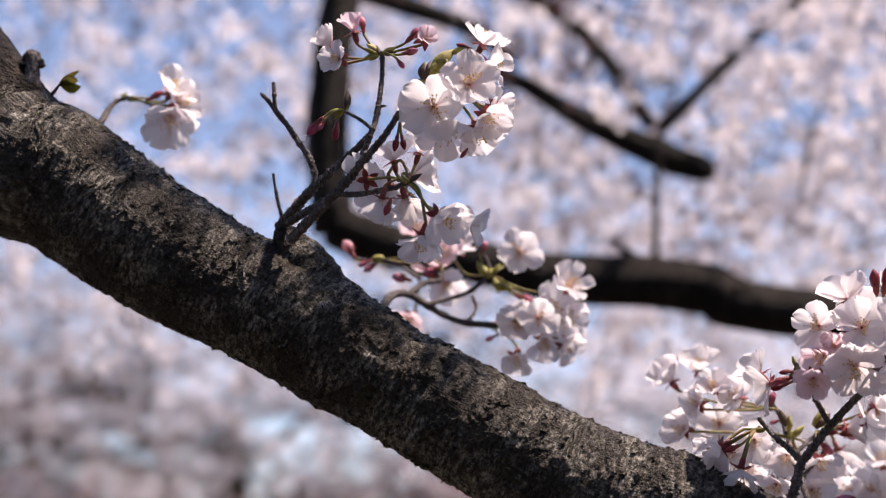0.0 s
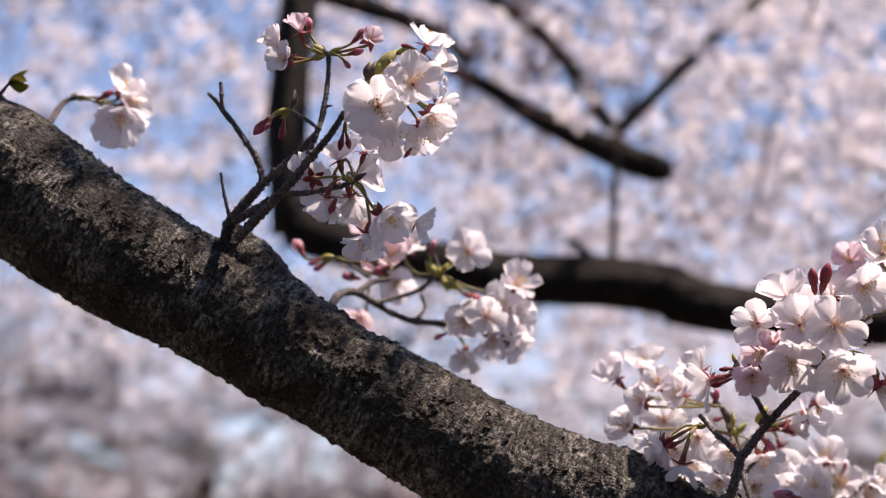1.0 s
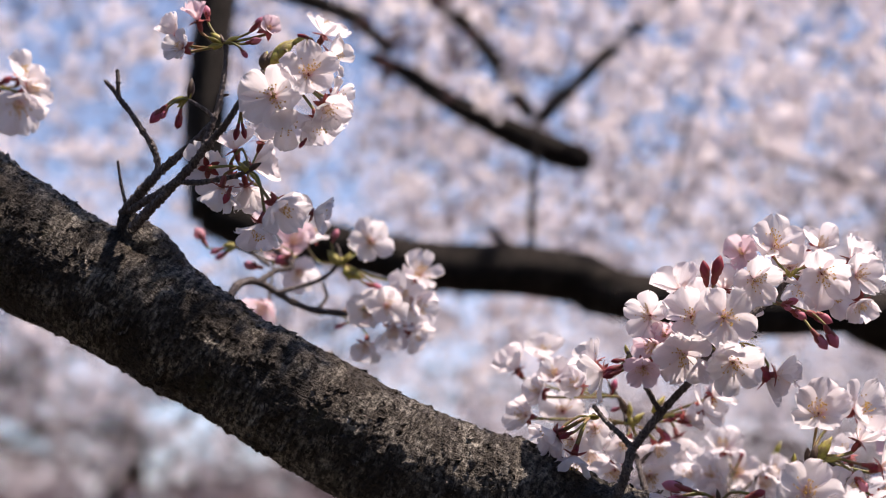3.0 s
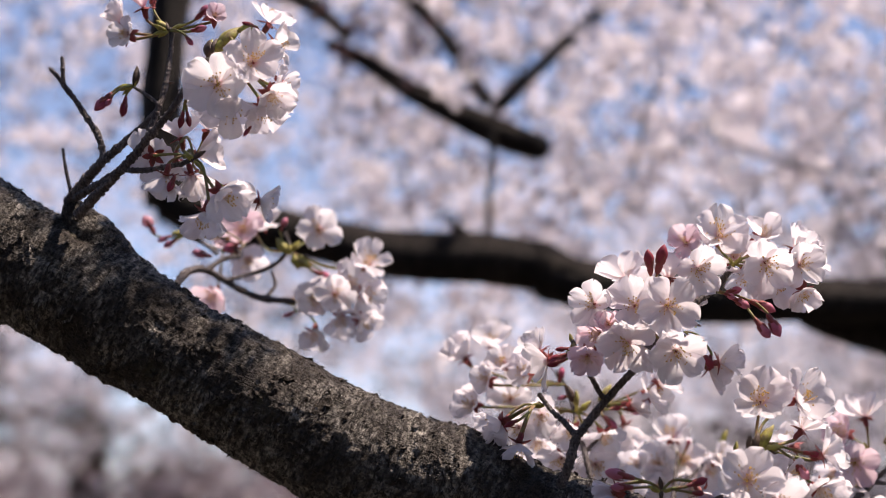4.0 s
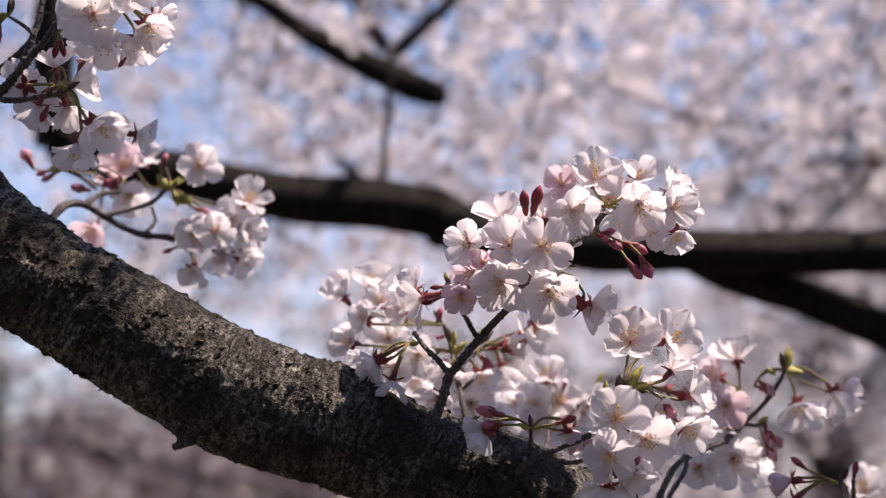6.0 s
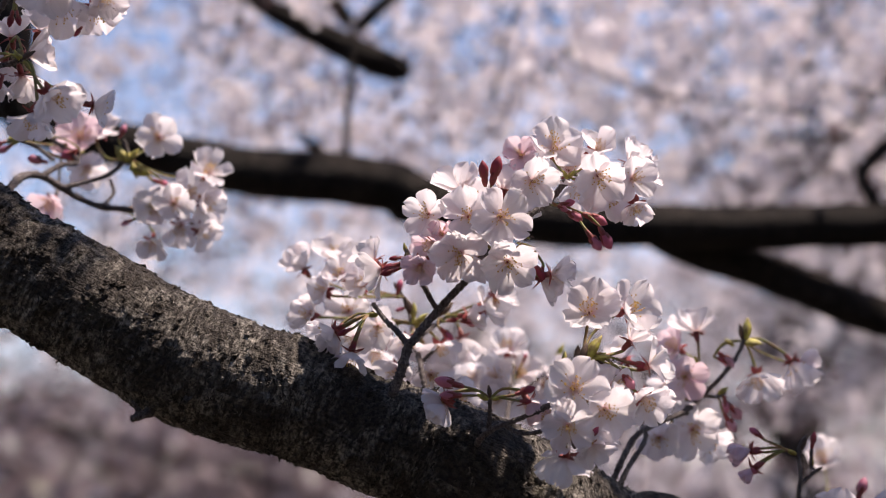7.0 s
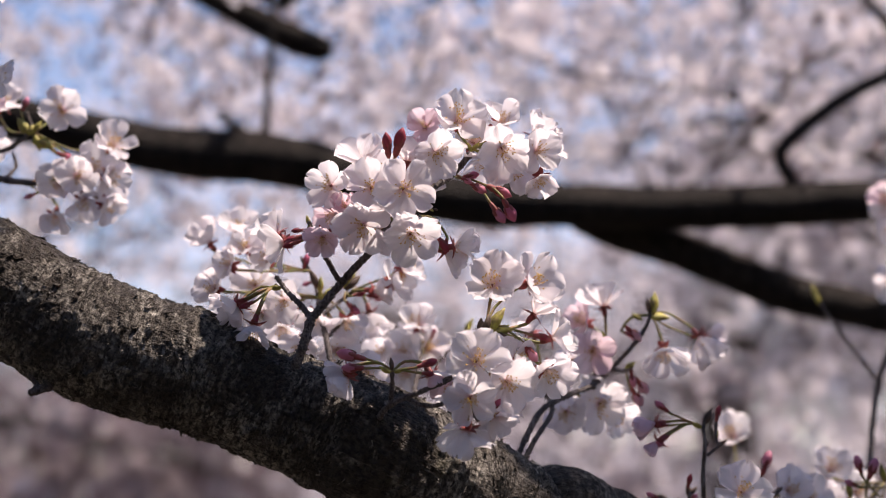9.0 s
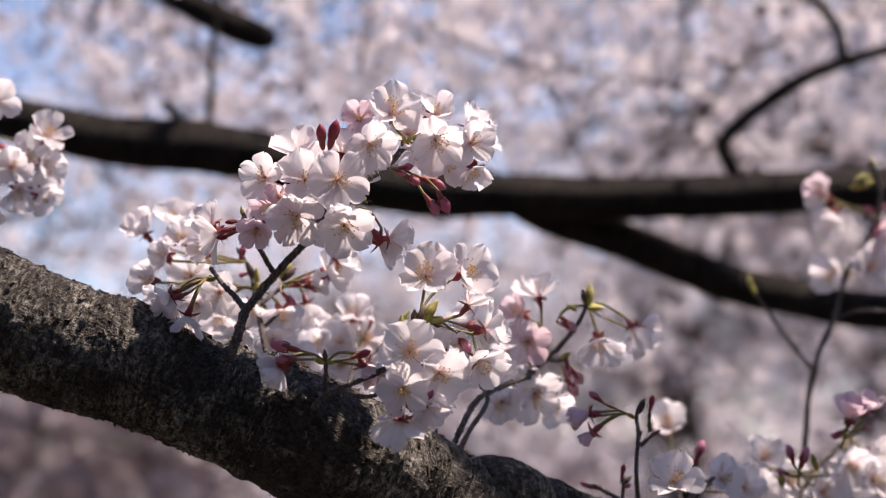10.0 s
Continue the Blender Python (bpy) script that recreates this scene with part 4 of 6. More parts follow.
flower(s, (-0.1476, 0.9150, 1.8696), (0.15, -0.55, -0.8), 0.0181, 64, (-0.1600, 0.9200, 1.9033))
flower(s, (-0.1327, 0.8950, 1.8895), (0.22, -0.92, 0.05), 0.0174, 70, (-0.1600, 0.9200, 1.9033))
flower(s, (-0.1263, 0.9150, 1.9196), (0.5, -0.2, 0.75), 0.0144, 64, (-0.1600, 0.9200, 1.9033))
flower(s, (-0.1221, 0.9100, 1.9055), (0.8, -0.35, 0.15), 0.0137, 66, (-0.1600, 0.9200, 1.9033))
flower(s, (-0.1197, 0.9150, 1.8817), (0.7, -0.45, -0.2), 0.0119, 66, (-0.1600, 0.9200, 1.9033))
flower(s, (-0.1237, 0.9050, 1.8738), (0.4, -0.55, -0.65), 0.0142, 62, (-0.1600, 0.9200, 1.9033))
flower(s, (-0.1301, 0.9200, 1.8705), (0.35, -0.3, -0.8), 0.0164, 66, (-0.1600, 0.9200, 1.9033))
flower(s, (-0.1619, 0.9350, 1.8802), (-0.35, -0.2, -0.5), 0.0166, 68, (-0.1600, 0.9200, 1.9033))
bud(s, (-0.1308, 0.9050, 1.9123), (-0.9122, 0.0000, 0.4098), 0.0108, pink=0.0)
bud(s, (-0.1459, 0.9000, 1.9043), (-0.2491, 0.0000, -0.9685), 0.0090, (-0.1600, 0.9200, 1.9033), pink=0.2)
bud(s, (-0.1761, 0.9200, 1.8684), (-0.1826, 0.0000, -0.9832), 0.0103, (-0.1727, 0.9100, 1.8784), pink=0.15)
bud(s, (-0.1741, 0.9200, 1.8684), (0.2192, 0.0000, -0.9757), 0.0095, (-0.1727, 0.9100, 1.8784), pink=0.1)
bud(s, (-0.1335, 0.9000, 1.8537), (-0.5811, 0.0000, -0.8138), 0.0072, pink=0.1)
bract(s, (-0.1683, 0.9120, 1.8377), (0.8347, 0.0000, 0.5507), 0.0088, False)
bract(s, (-0.1674, 0.9120, 1.8367), (0.6358, 0.0000, -0.7718), 0.0066)
bract(s, (-0.1700, 0.9120, 1.8368), (-0.3690, 0.0000, 0.9294), 0.0068)
bract(s, (-0.1674, 0.9120, 1.8384), (-0.9535, 0.0000, 0.3014), 0.0072)
flower(s, (-0.1951, 0.9300, 1.8443), (-0.35, 0.75, 0.15), 0.0159, 70, (-0.1678, 0.9150, 1.8391))
flower(s, (-0.1841, 0.9150, 1.8288), (-0.25, 0.1, -0.95), 0.0144, 48, (-0.1678, 0.9150, 1.8391))
flower(s, (-0.1687, 0.9300, 1.8446), (0.75, 0.1, 0.15), 0.0159, 50, (-0.1678, 0.9150, 1.8391))
flower(s, (-0.1501, 0.9000, 1.8153), (0.55, -0.55, -0.45), 0.0185, 52, (-0.1678, 0.9150, 1.8391))
flower(s, (-0.1590, 0.9050, 1.8052), (-0.15, -0.15, -1), 0.0161, 56, (-0.1678, 0.9150, 1.8391))
flower(s, (-0.1818, 0.9450, 1.8592), (-0.2, -0.1, 0.9), 0.0142, 58, (-0.1678, 0.9150, 1.8391))
flower(s, (-0.1748, 0.9450, 1.8365), (0.2, 0.4, -0.8), 0.0155, 60, (-0.1678, 0.9150, 1.8391))
flower(s, (-0.1419, 1.0000, 1.8326), (0.8, -0.1, -0.1), 0.0144, 52, (-0.1678, 0.9150, 1.8391))
bud(s, (-0.1777, 0.9100, 1.8282), (-0.3598, 0.0000, -0.9330), 0.0106, pink=0.1)
flower(s, (-0.1866, 0.9550, 1.8462), (-0.1, 0.2, -0.9), 0.0150, 58, (-0.1678, 0.9150, 1.8391))
flower(s, (-0.1672, 0.9500, 1.8654), (0.3, -0.2, 0.8), 0.0130, 62, (-0.1678, 0.9150, 1.8391))

s = spray((-0.2010, 1.0400, 1.7869), "softly seen white and pink blossom spray behind the limb")
twig(s, 0.0025, 0.0022, (-0.2100, 1.0400, 1.7705), (-0.2058, 1.0700, 1.7921), (-0.2041, 1.1000, 1.8062), (-0.1961, 1.1200, 1.8112), (-0.1868, 1.1400, 1.8078), (-0.1760, 1.1500, 1.8020), (-0.1598, 1.1500, 1.7956), (-0.1357, 1.1500, 1.7928))
twig(s, 0.0019, 0.0014, (-0.1953, 1.1200, 1.8104), (-0.1869, 1.1400, 1.8220), (-0.1761, 1.1500, 1.8277), (-0.1965, 1.1500, 1.8446))
twig(s, 0.0017, 0.0014, (-0.1848, 1.1400, 1.8065), (-0.1720, 1.1500, 1.8121), (-0.1538, 1.1500, 1.8183), (-0.1417, 1.1500, 1.8311), (-0.1445, 1.1500, 1.8435))
twig(s, 0.0014, 0.0011, (-0.1578, 1.1500, 1.7956), (-0.1520, 1.1600, 1.8065), (-0.1548, 1.1600, 1.8168))
twig(s, 0.0014, 0.0013, (-0.1910, 1.1400, 1.8261), (-0.2046, 1.1500, 1.8365), (-0.2210, 1.1500, 1.8430))
bract(s, (-0.1417, 1.1500, 1.8270), (-0.5883, 0.0000, 0.8086), 0.0154, fat=0.2)
bract(s, (-0.1396, 1.1500, 1.8291), (0.6264, 0.0000, 0.7795), 0.0097, fat=0.2)
bract(s, (-0.1388, 1.1500, 1.8270), (0.4472, 0.0000, -0.8944), 0.0121, fat=0.2)
bract(s, (-0.1405, 1.1500, 1.8270), (-0.2171, 0.0000, 0.9761), 0.0111, fat=0.2)
bract(s, (-0.2169, 1.1500, 1.8430), (-0.9998, 0.0000, 0.0207), 0.0092, fat=0.2)
bract(s, (-0.2169, 1.1500, 1.8417), (-0.9061, 0.0000, -0.4230), 0.0084, fat=0.2)
bract(s, (-0.1397, 1.1500, 1.8229), (0.9515, 0.0000, -0.3077), 0.0159, fat=0.2)
flower(s, (-0.1202, 1.1500, 1.8447), (0.05, -0.97, 0.05), 0.0177, 72, (-0.1396, 1.1500, 1.8291))
bud(s, (-0.2374, 1.1500, 1.8421), (-0.5195, 0.0000, 0.8545), 0.0162, (-0.2169, 1.1500, 1.8417), pink=0.75)
bud(s, (-0.2251, 1.1500, 1.8411), (-0.9332, 0.0000, -0.3595), 0.0109, (-0.2169, 1.1500, 1.8417), pink=0.3)
bud(s, (-0.2210, 1.1500, 1.8389), (-0.8614, 0.0000, -0.5078), 0.0118, (-0.2169, 1.1500, 1.8417), pink=0.2)
flower(s, (-0.1786, 1.1700, 1.8483), (0.2, -0.8, 0.3), 0.0168, 65, (-0.2169, 1.1500, 1.8417), pink=True)
bud(s, (-0.1964, 1.1500, 1.8261), (-0.9765, 0.0000, 0.2157), 0.0146, pink=0.6)
flower(s, (-0.1860, 1.1800, 1.8387), (-0.3, -0.5, 0.4), 0.0145, 55, (-0.2169, 1.1500, 1.8417), pink=True)
bud(s, (-0.1477, 1.1500, 1.8436), (0.3696, 0.0000, 0.9292), 0.0110, (-0.1396, 1.1500, 1.8291), pink=0.5)
bud(s, (-0.1236, 1.1500, 1.8145), (0.9480, 0.0000, -0.3182), 0.0135, (-0.1396, 1.1500, 1.8291), pink=0.3)
flower(s, (-0.0996, 1.1500, 1.8039), (0.4, -0.7, 0.1), 0.0181, 62, (-0.1396, 1.1500, 1.8291))
flower(s, (-0.0855, 1.1500, 1.8198), (0.3, -0.75, 0.5), 0.0173, 62, (-0.1396, 1.1500, 1.8291))
flower(s, (-0.1205, 1.1500, 1.7933), (-0.1, -0.85, 0.1), 0.0173, 68, (-0.1457, 1.1500, 1.7925))
flower(s, (-0.0897, 1.1500, 1.7976), (0.7, -0.4, -0.3), 0.0181, 60, (-0.1396, 1.1500, 1.8291))
flower(s, (-0.1038, 1.1500, 1.7826), (0.2, -0.5, -0.7), 0.0157, 58, (-0.1457, 1.1500, 1.7925))
flower(s, (-0.1230, 1.1500, 1.7708), (-0.1, -0.4, -0.8), 0.0134, 60, (-0.1457, 1.1500, 1.7925))
flower(s, (-0.0899, 1.1500, 1.7795), (0.6, -0.3, -0.5), 0.0149, 55, (-0.1457, 1.1500, 1.7925))
bud(s, (-0.1357, 1.1500, 1.7863), (-0.9151, 0.0000, -0.4032), 0.0096, (-0.1457, 1.1500, 1.7925), pink=0.2)
flower(s, (-0.1780, 1.2000, 1.8330), (0.1, -0.6, -0.5), 0.0156, 60, (-0.1761, 1.1500, 1.8277))
flower(s, (-0.1696, 1.2000, 1.8586), (0.3, -0.5, 0.5), 0.0164, 60, (-0.1396, 1.1500, 1.8291))
flower(s, (-0.1959, 1.1900, 1.8699), (-0.2, -0.6, 0.4), 0.0163, 60, (-0.1965, 1.1500, 1.8446), pink=True)
bud(s, (-0.1761, 1.1500, 1.8359), (-0.8991, 0.0000, -0.4378), 0.0135, (-0.2169, 1.1500, 1.8417), pink=0.6)
flower(s, (-0.2060, 1.2200, 1.8113), (-0.2, -0.5, -0.5), 0.0167, 60, (-0.1965, 1.1500, 1.8446), pink=True)
flower(s, (-0.1064, 1.1300, 1.7946), (0.2, -0.9, 0), 0.0154, 65, (-0.1457, 1.1500, 1.7925))

s = spray((-0.3936, 1.0300, 1.9124), "small spray of two white blossoms beside the limb")
twig(s, 0.0024, 0.0016, (-0.3956, 1.0200, 1.9000), (-0.3953, 1.0500, 1.9201), (-0.3975, 1.0700, 1.9339), (-0.3949, 1.0800, 1.9429), (-0.3857, 1.0800, 1.9454))
bract(s, (-0.3881, 1.0800, 1.9447), (-0.8918, 0.0000, 0.4523), 0.0059, fat=0.2)
bract(s, (-0.3869, 1.0800, 1.9454), (0.9904, 0.0000, -0.1383), 0.0061, fat=0.2)
bract(s, (-0.3881, 1.0800, 1.9434), (0.9674, -0.0000, -0.2532), 0.0057, fat=0.2)
bract(s, (-0.3889, 1.0800, 1.9447), (-0.1631, 0.0000, 0.9866), 0.0047, fat=0.2)
flower(s, (-0.3568, 1.0800, 1.9475), (0.55, -0.5, 0.5), 0.0185, 60, (-0.3857, 1.0800, 1.9446))
flower(s, (-0.3572, 1.0800, 1.9305), (0.25, -0.6, -0.7), 0.0214, 60, (-0.3857, 1.0800, 1.9446))
flower(s, (-0.3518, 1.0800, 1.9400), (0.8, -0.3, 0.1), 0.0170, 62, (-0.3857, 1.0800, 1.9446))
bud(s, (-0.3747, 1.0800, 1.9421), (0.8776, 0.0000, 0.4793), 0.0135, (-0.3857, 1.0800, 1.9446), pink=0.1)
bud(s, (-0.3718, 1.0800, 1.9391), (0.8691, 0.0000, -0.4947), 0.0141, (-0.3857, 1.0800, 1.9446), pink=0.1)
leaf(s, (-0.3937, 1.0600, 1.9169), (0.4185, 0.0000, -0.9082), 0.0102)
leaf(s, (-0.3957, 1.0600, 1.9190), (0.4296, 0.0000, -0.9030), 0.0090)

s = spray((-0.4107, 1.0000, 1.9253), "tuft of small young green leaves on the bark")
twig(s, 0.0012, 0.0008, (-0.4096, 0.9900, 1.9192), (-0.4064, 0.9900, 1.9240), (-0.4039, 0.9900, 1.9273))
leaf(s, (-0.4054, 0.9900, 1.9258), (0.9157, -0.3797, 0.1317), 0.0132)
leaf(s, (-0.4039, 0.9900, 1.9265), (0.9601, -0.2769, -0.0405), 0.0181)
leaf(s, (-0.4054, 0.9900, 1.9258), (0.4526, 0.0000, 0.8917), 0.0091)
leaf(s, (-0.4043, 0.9900, 1.9265), (0.7677, -0.5618, -0.3084), 0.0178)
leaf(s, (-0.4010, 0.9900, 1.9287), (0.9156, -0.3803, 0.1308), 0.0131)
leaf(s, (-0.4024, 0.9900, 1.9272), (0.6117, 0.0000, 0.7911), 0.0093)

s = spray((-0.4297, 1.0000, 1.9280), "broken black stub of a dead twig")
twig(s, 0.0063, 0.0049, (-0.4217, 0.9850, 1.9137), (-0.4216, 0.9850, 1.9287), (-0.4211, 0.9850, 1.9407), (-0.4240, 0.9850, 1.9477))
twig(s, 0.0030, 0.0019, (-0.4198, 0.9850, 1.9381), (-0.4170, 0.9850, 1.9417), (-0.4145, 0.9850, 1.9367))
twig(s, 0.0027, 0.0016, (-0.4258, 0.9850, 1.9383), (-0.4269, 0.9850, 1.9459))

s = spray((0.0408, 0.9850, 1.6469), "full spray of open white blossoms on a dark twig")
full_spray = s
twig(s, 0.0035, 0.0021, (0.0389, 0.9850, 1.6403), (0.0422, 0.9750, 1.6563), (0.0470, 0.9700, 1.6692), (0.0508, 0.9700, 1.6824), (0.0560, 0.9700, 1.6891), (0.0628, 0.9700, 1.6978), (0.0684, 0.9700, 1.7042), (0.0773, 0.9650, 1.7140), (0.0876, 0.9600, 1.7241))
twig(s, 0.0021, 0.0019, (0.0876, 0.9600, 1.7241), (0.0967, 0.9650, 1.7390), (0.1104, 0.9700, 1.7534), (0.1260, 0.9750, 1.7647), (0.1367, 0.9800, 1.7733), (0.1435, 0.9800, 1.7814), (0.1483, 0.9800, 1.7880))
twig(s, 0.0019, 0.0013, (0.0507, 0.9700, 1.6837), (0.0448, 0.9800, 1.6923), (0.0375, 0.9900, 1.7006), (0.0299, 0.9975, 1.7116))
twig(s, 0.0017, 0.0014, (0.0677, 0.9700, 1.7048), (0.0632, 0.9650, 1.7112), (0.0584, 0.9600, 1.7194))
twig(s, 0.0013, 0.0012, (0.0655, 0.9650, 1.7079), (0.0587, 0.9600, 1.7194), (0.0527, 0.9600, 1.7310), (0.0487, 0.9600, 1.7392))
bract(s, (0.1452, 0.9650, 1.7837), (0.7337, 0.0000, 0.6795), 0.0069, fat=0.2)
bract(s, (0.1452, 0.9650, 1.7830), (-0.3387, 0.0000, 0.9409), 0.0059, fat=0.2)
bract(s, (0.1466, 0.9650, 1.7844), (0.8476, 0.0000, -0.5306), 0.0033, fat=0.2)
bract(s, (0.0494, 0.9650, 1.7376), (-0.2505, 0.0000, 0.9681), 0.0062, fat=0.2)
bract(s, (0.0504, 0.9650, 1.7350), (-0.2046, 0.0000, 0.9789), 0.0064, False, fat=0.2)
bract(s, (0.0293, 0.9950, 1.7065), (0.8236, 0.0000, -0.5672), 0.0031, False, fat=0.2)
bract(s, (0.0334, 0.9950, 1.7042), (-0.9999, 0.0000, -0.0112), 0.0081, fat=0.2)
bract(s, (0.1224, 0.9650, 1.7467), (-0.7717, 0.0000, 0.6359), 0.0039, fat=0.2)
bract(s, (0.1250, 0.9650, 1.7475), (-0.9522, 0.0000, 0.3054), 0.0032, False, fat=0.2)
flower(s, (0.0613, 0.9500, 1.7584), (-0.38, -0.9, 0.05), 0.0143, 68, (0.0855, 0.9720, 1.7432))
flower(s, (0.0846, 0.9450, 1.7566), (-0.05, -0.98, 0.08), 0.0174, 74, (0.0855, 0.9720, 1.7432))
flower(s, (0.1021, 0.9350, 1.7548), (0.12, -0.96, -0.08), 0.0179, 76, (0.0855, 0.9720, 1.7432))
flower(s, (0.0696, 0.9500, 1.7469), (-0.1, -0.9, 0.1), 0.0097, 48, (0.0855, 0.9720, 1.7432), pink=True)
flower(s, (0.0795, 0.9450, 1.7351), (-0.05, -0.8, -0.5), 0.0174, 68, (0.0855, 0.9720, 1.7432))
flower(s, (0.1068, 0.9400, 1.7295), (0.12, -0.85, -0.48), 0.0180, 70, (0.0855, 0.9720, 1.7432))
flower(s, (0.0569, 0.9450, 1.7276), (-0.12, -0.85, -0.4), 0.0116, 62, (0.0855, 0.9720, 1.7432), pink=True)
flower(s, (0.0820, 0.9750, 1.7776), (-0.2, 0.25, 0.85), 0.0173, 58, (0.0855, 0.9720, 1.7432))
flower(s, (0.1070, 0.9700, 1.7771), (0.1, 0.2, 0.9), 0.0152, 55, (0.0855, 0.9720, 1.7432))
flower(s, (0.1377, 0.9700, 1.8027), (0.1, -0.85, 0.28), 0.0186, 72, (0.1476, 0.9800, 1.7873))
flower(s, (0.1625, 0.9650, 1.8011), (0.12, -0.75, 0.55), 0.0139, 58, (0.1476, 0.9800, 1.7873))
flower(s, (0.1621, 0.9550, 1.7834), (0.08, -0.78, -0.45), 0.0189, 66, (0.1476, 0.9800, 1.7873))
flower(s, (0.1841, 0.9650, 1.7837), (0.25, -0.9, 0), 0.0145, 62, (0.1476, 0.9800, 1.7873))
flower(s, (0.1873, 0.9750, 1.7698), (0.1, -0.55, -0.75), 0.0133, 58, (0.1476, 0.9800, 1.7873))
flower(s, (0.1228, 0.9550, 1.7800), (0.15, -0.85, -0.35), 0.0163, 68, (0.1476, 0.9800, 1.7873))
flower(s, (0.1176, 0.9650, 1.7975), (-0.25, -0.9, 0.2), 0.0112, 58, (0.1476, 0.9800, 1.7873), pink=True)
flower(s, (0.1856, 0.9850, 1.7970), (0.6, -0.05, 0.7), 0.0162, 46, (0.1476, 0.9800, 1.7873))
flower(s, (0.1561, 0.9850, 1.7825), (-0.3, -0.3, -0.8), 0.0148, 60, (0.1476, 0.9800, 1.7873))
flower(s, (0.1934, 0.9800, 1.7902), (0.8, -0.3, 0.3), 0.0121, 55, (0.1476, 0.9800, 1.7873))
flower(s, (0.0650, 0.9600, 1.7428), (-0.5, -0.4, -0.4), 0.0131, 58, (0.0855, 0.9720, 1.7432), pink=True)
flower(s, (0.0934, 0.9650, 1.7507), (0, -0.4, -0.6), 0.0139, 60, (0.0855, 0.9720, 1.7432), pink=True)
bud(s, (0.0953, 0.9550, 1.7762), (-0.1325, -0.3252, 0.9363), 0.0154, (0.0969, 0.9550, 1.7668), pink=0.12)
bud(s, (0.0989, 0.9550, 1.7769), (0.2369, -0.2813, 0.9299), 0.0178, (0.0976, 0.9550, 1.7668), pink=0.12)
bud(s, (0.1391, 0.9650, 1.7673), (0.9783, 0.0000, 0.2074), 0.0107, (0.1372, 0.9750, 1.7690), pink=0.3)
bud(s, (0.1425, 0.9650, 1.7650), (0.8660, 0.0000, -0.5000), 0.0132, (0.1372, 0.9750, 1.7690), pink=0.35)
bud(s, (0.1536, 0.9650, 1.7628), (0.9180, 0.0000, -0.3965), 0.0165, (0.1372, 0.9750, 1.7690), pink=0.2)
bud(s, (0.1630, 0.9600, 1.7543), (0.4536, 0.0000, -0.8912), 0.0154, (0.1539, 0.9680, 1.7623), pink=0.6)
bud(s, (0.1553, 0.9600, 1.7518), (0.5857, 0.0000, -0.8105), 0.0148, (0.1523, 0.9680, 1.7588), pink=0.4)
bud(s, (0.1372, 0.9600, 1.7670), (0.8821, 0.0000, -0.4711), 0.0083, (0.1372, 0.9750, 1.7690), pink=0.4)
flower(s, (0.0351, 0.9700, 1.7281), (-0.75, 0.25, -0.1), 0.0166, 60, (0.0493, 0.9600, 1.7375))
bud(s, (0.0471, 0.9600, 1.7309), (-0.9458, 0.0000, -0.3247), 0.0127, (0.0493, 0.9600, 1.7375), pink=0.05)
bud(s, (0.0454, 0.9550, 1.7275), (-0.9403, 0.0000, -0.3403), 0.0121, (0.0493, 0.9600, 1.7375), pink=0.05)
bud(s, (0.0480, 0.9550, 1.7335), (-0.9963, 0.0000, -0.0862), 0.0091, (0.0493, 0.9600, 1.7375), pink=0.05)
flower(s, (0.0306, 0.9850, 1.7359), (-0.6, -0.1, 0.6), 0.0148, 52, (0.0493, 0.9600, 1.7375))
flower(s, (0.0069, 0.9850, 1.6934), (-0.8, -0.2, -0.35), 0.0155, 44, (0.0277, 0.9950, 1.7041))
flower(s, (0.0178, 0.9800, 1.6803), (-0.2, -0.2, -0.95), 0.0147, 52, (0.0277, 0.9950, 1.7041))
flower(s, (0.0088, 0.9900, 1.6922), (-0.45, -0.2, -0.8), 0.0156, 40, (0.0277, 0.9950, 1.7041))
bud(s, (0.0128, 0.9850, 1.6968), (-0.9228, 0.0000, -0.3852), 0.0089, (0.0277, 0.9950, 1.7041), pink=0.1)
bud(s, (0.0179, 0.9800, 1.6943), (-0.9077, 0.0000, -0.4196), 0.0098, (0.0277, 0.9950, 1.7041), pink=0.1)
bud(s, (0.0204, 0.9800, 1.6880), (-0.3142, 0.0000, -0.9493), 0.0070, (0.0277, 0.9950, 1.7041), pink=0.1)
flower(s, (0.1296, 0.9700, 1.7233), (0.75, -0.2, -0.35), 0.0159, 44, (0.1155, 0.9700, 1.7434))
bud(s, (0.1229, 0.9600, 1.7326), (0.5857, 0.0000, -0.8105), 0.0130, (0.1155, 0.9700, 1.7450), pink=0.1)
bud(s, (0.1301, 0.9650, 1.7311), (-0.0989, 0.0000, -0.9951), 0.0101, (0.1155, 0.9700, 1.7450), pink=0.05)
flower(s, (0.1345, 0.9600, 1.7254), (0.85, -0.3, 0.1), 0.0144, 40, (0.1155, 0.9700, 1.7434))

s = spray((0.0691, 1.0600, 1.6582), "soft white blossoms and red buds massed behind the twig")
twig(s, 0.0021, 0.0015, (0.0725, 1.0500, 1.6363), (0.0650, 1.0700, 1.6660), (0.0596, 1.1000, 1.6978), (0.0552, 1.1200, 1.7226), (0.0455, 1.1200, 1.7399))
twig(s, 0.0015, 0.0012, (0.0596, 1.1000, 1.6978), (0.0741, 1.1100, 1.7103), (0.0858, 1.1200, 1.7191))
twig(s, 0.0014, 0.0011, (0.0625, 1.0900, 1.6821), (0.0776, 1.1000, 1.6980), (0.0817, 1.1100, 1.7066))
bract(s, (0.0589, 1.1100, 1.7139), (0.0395, 0.0000, 0.9992), 0.0114, fat=0.2)
bract(s, (0.0570, 1.1100, 1.7177), (-0.3587, 0.0000, 0.9335), 0.0122, False, fat=0.2)
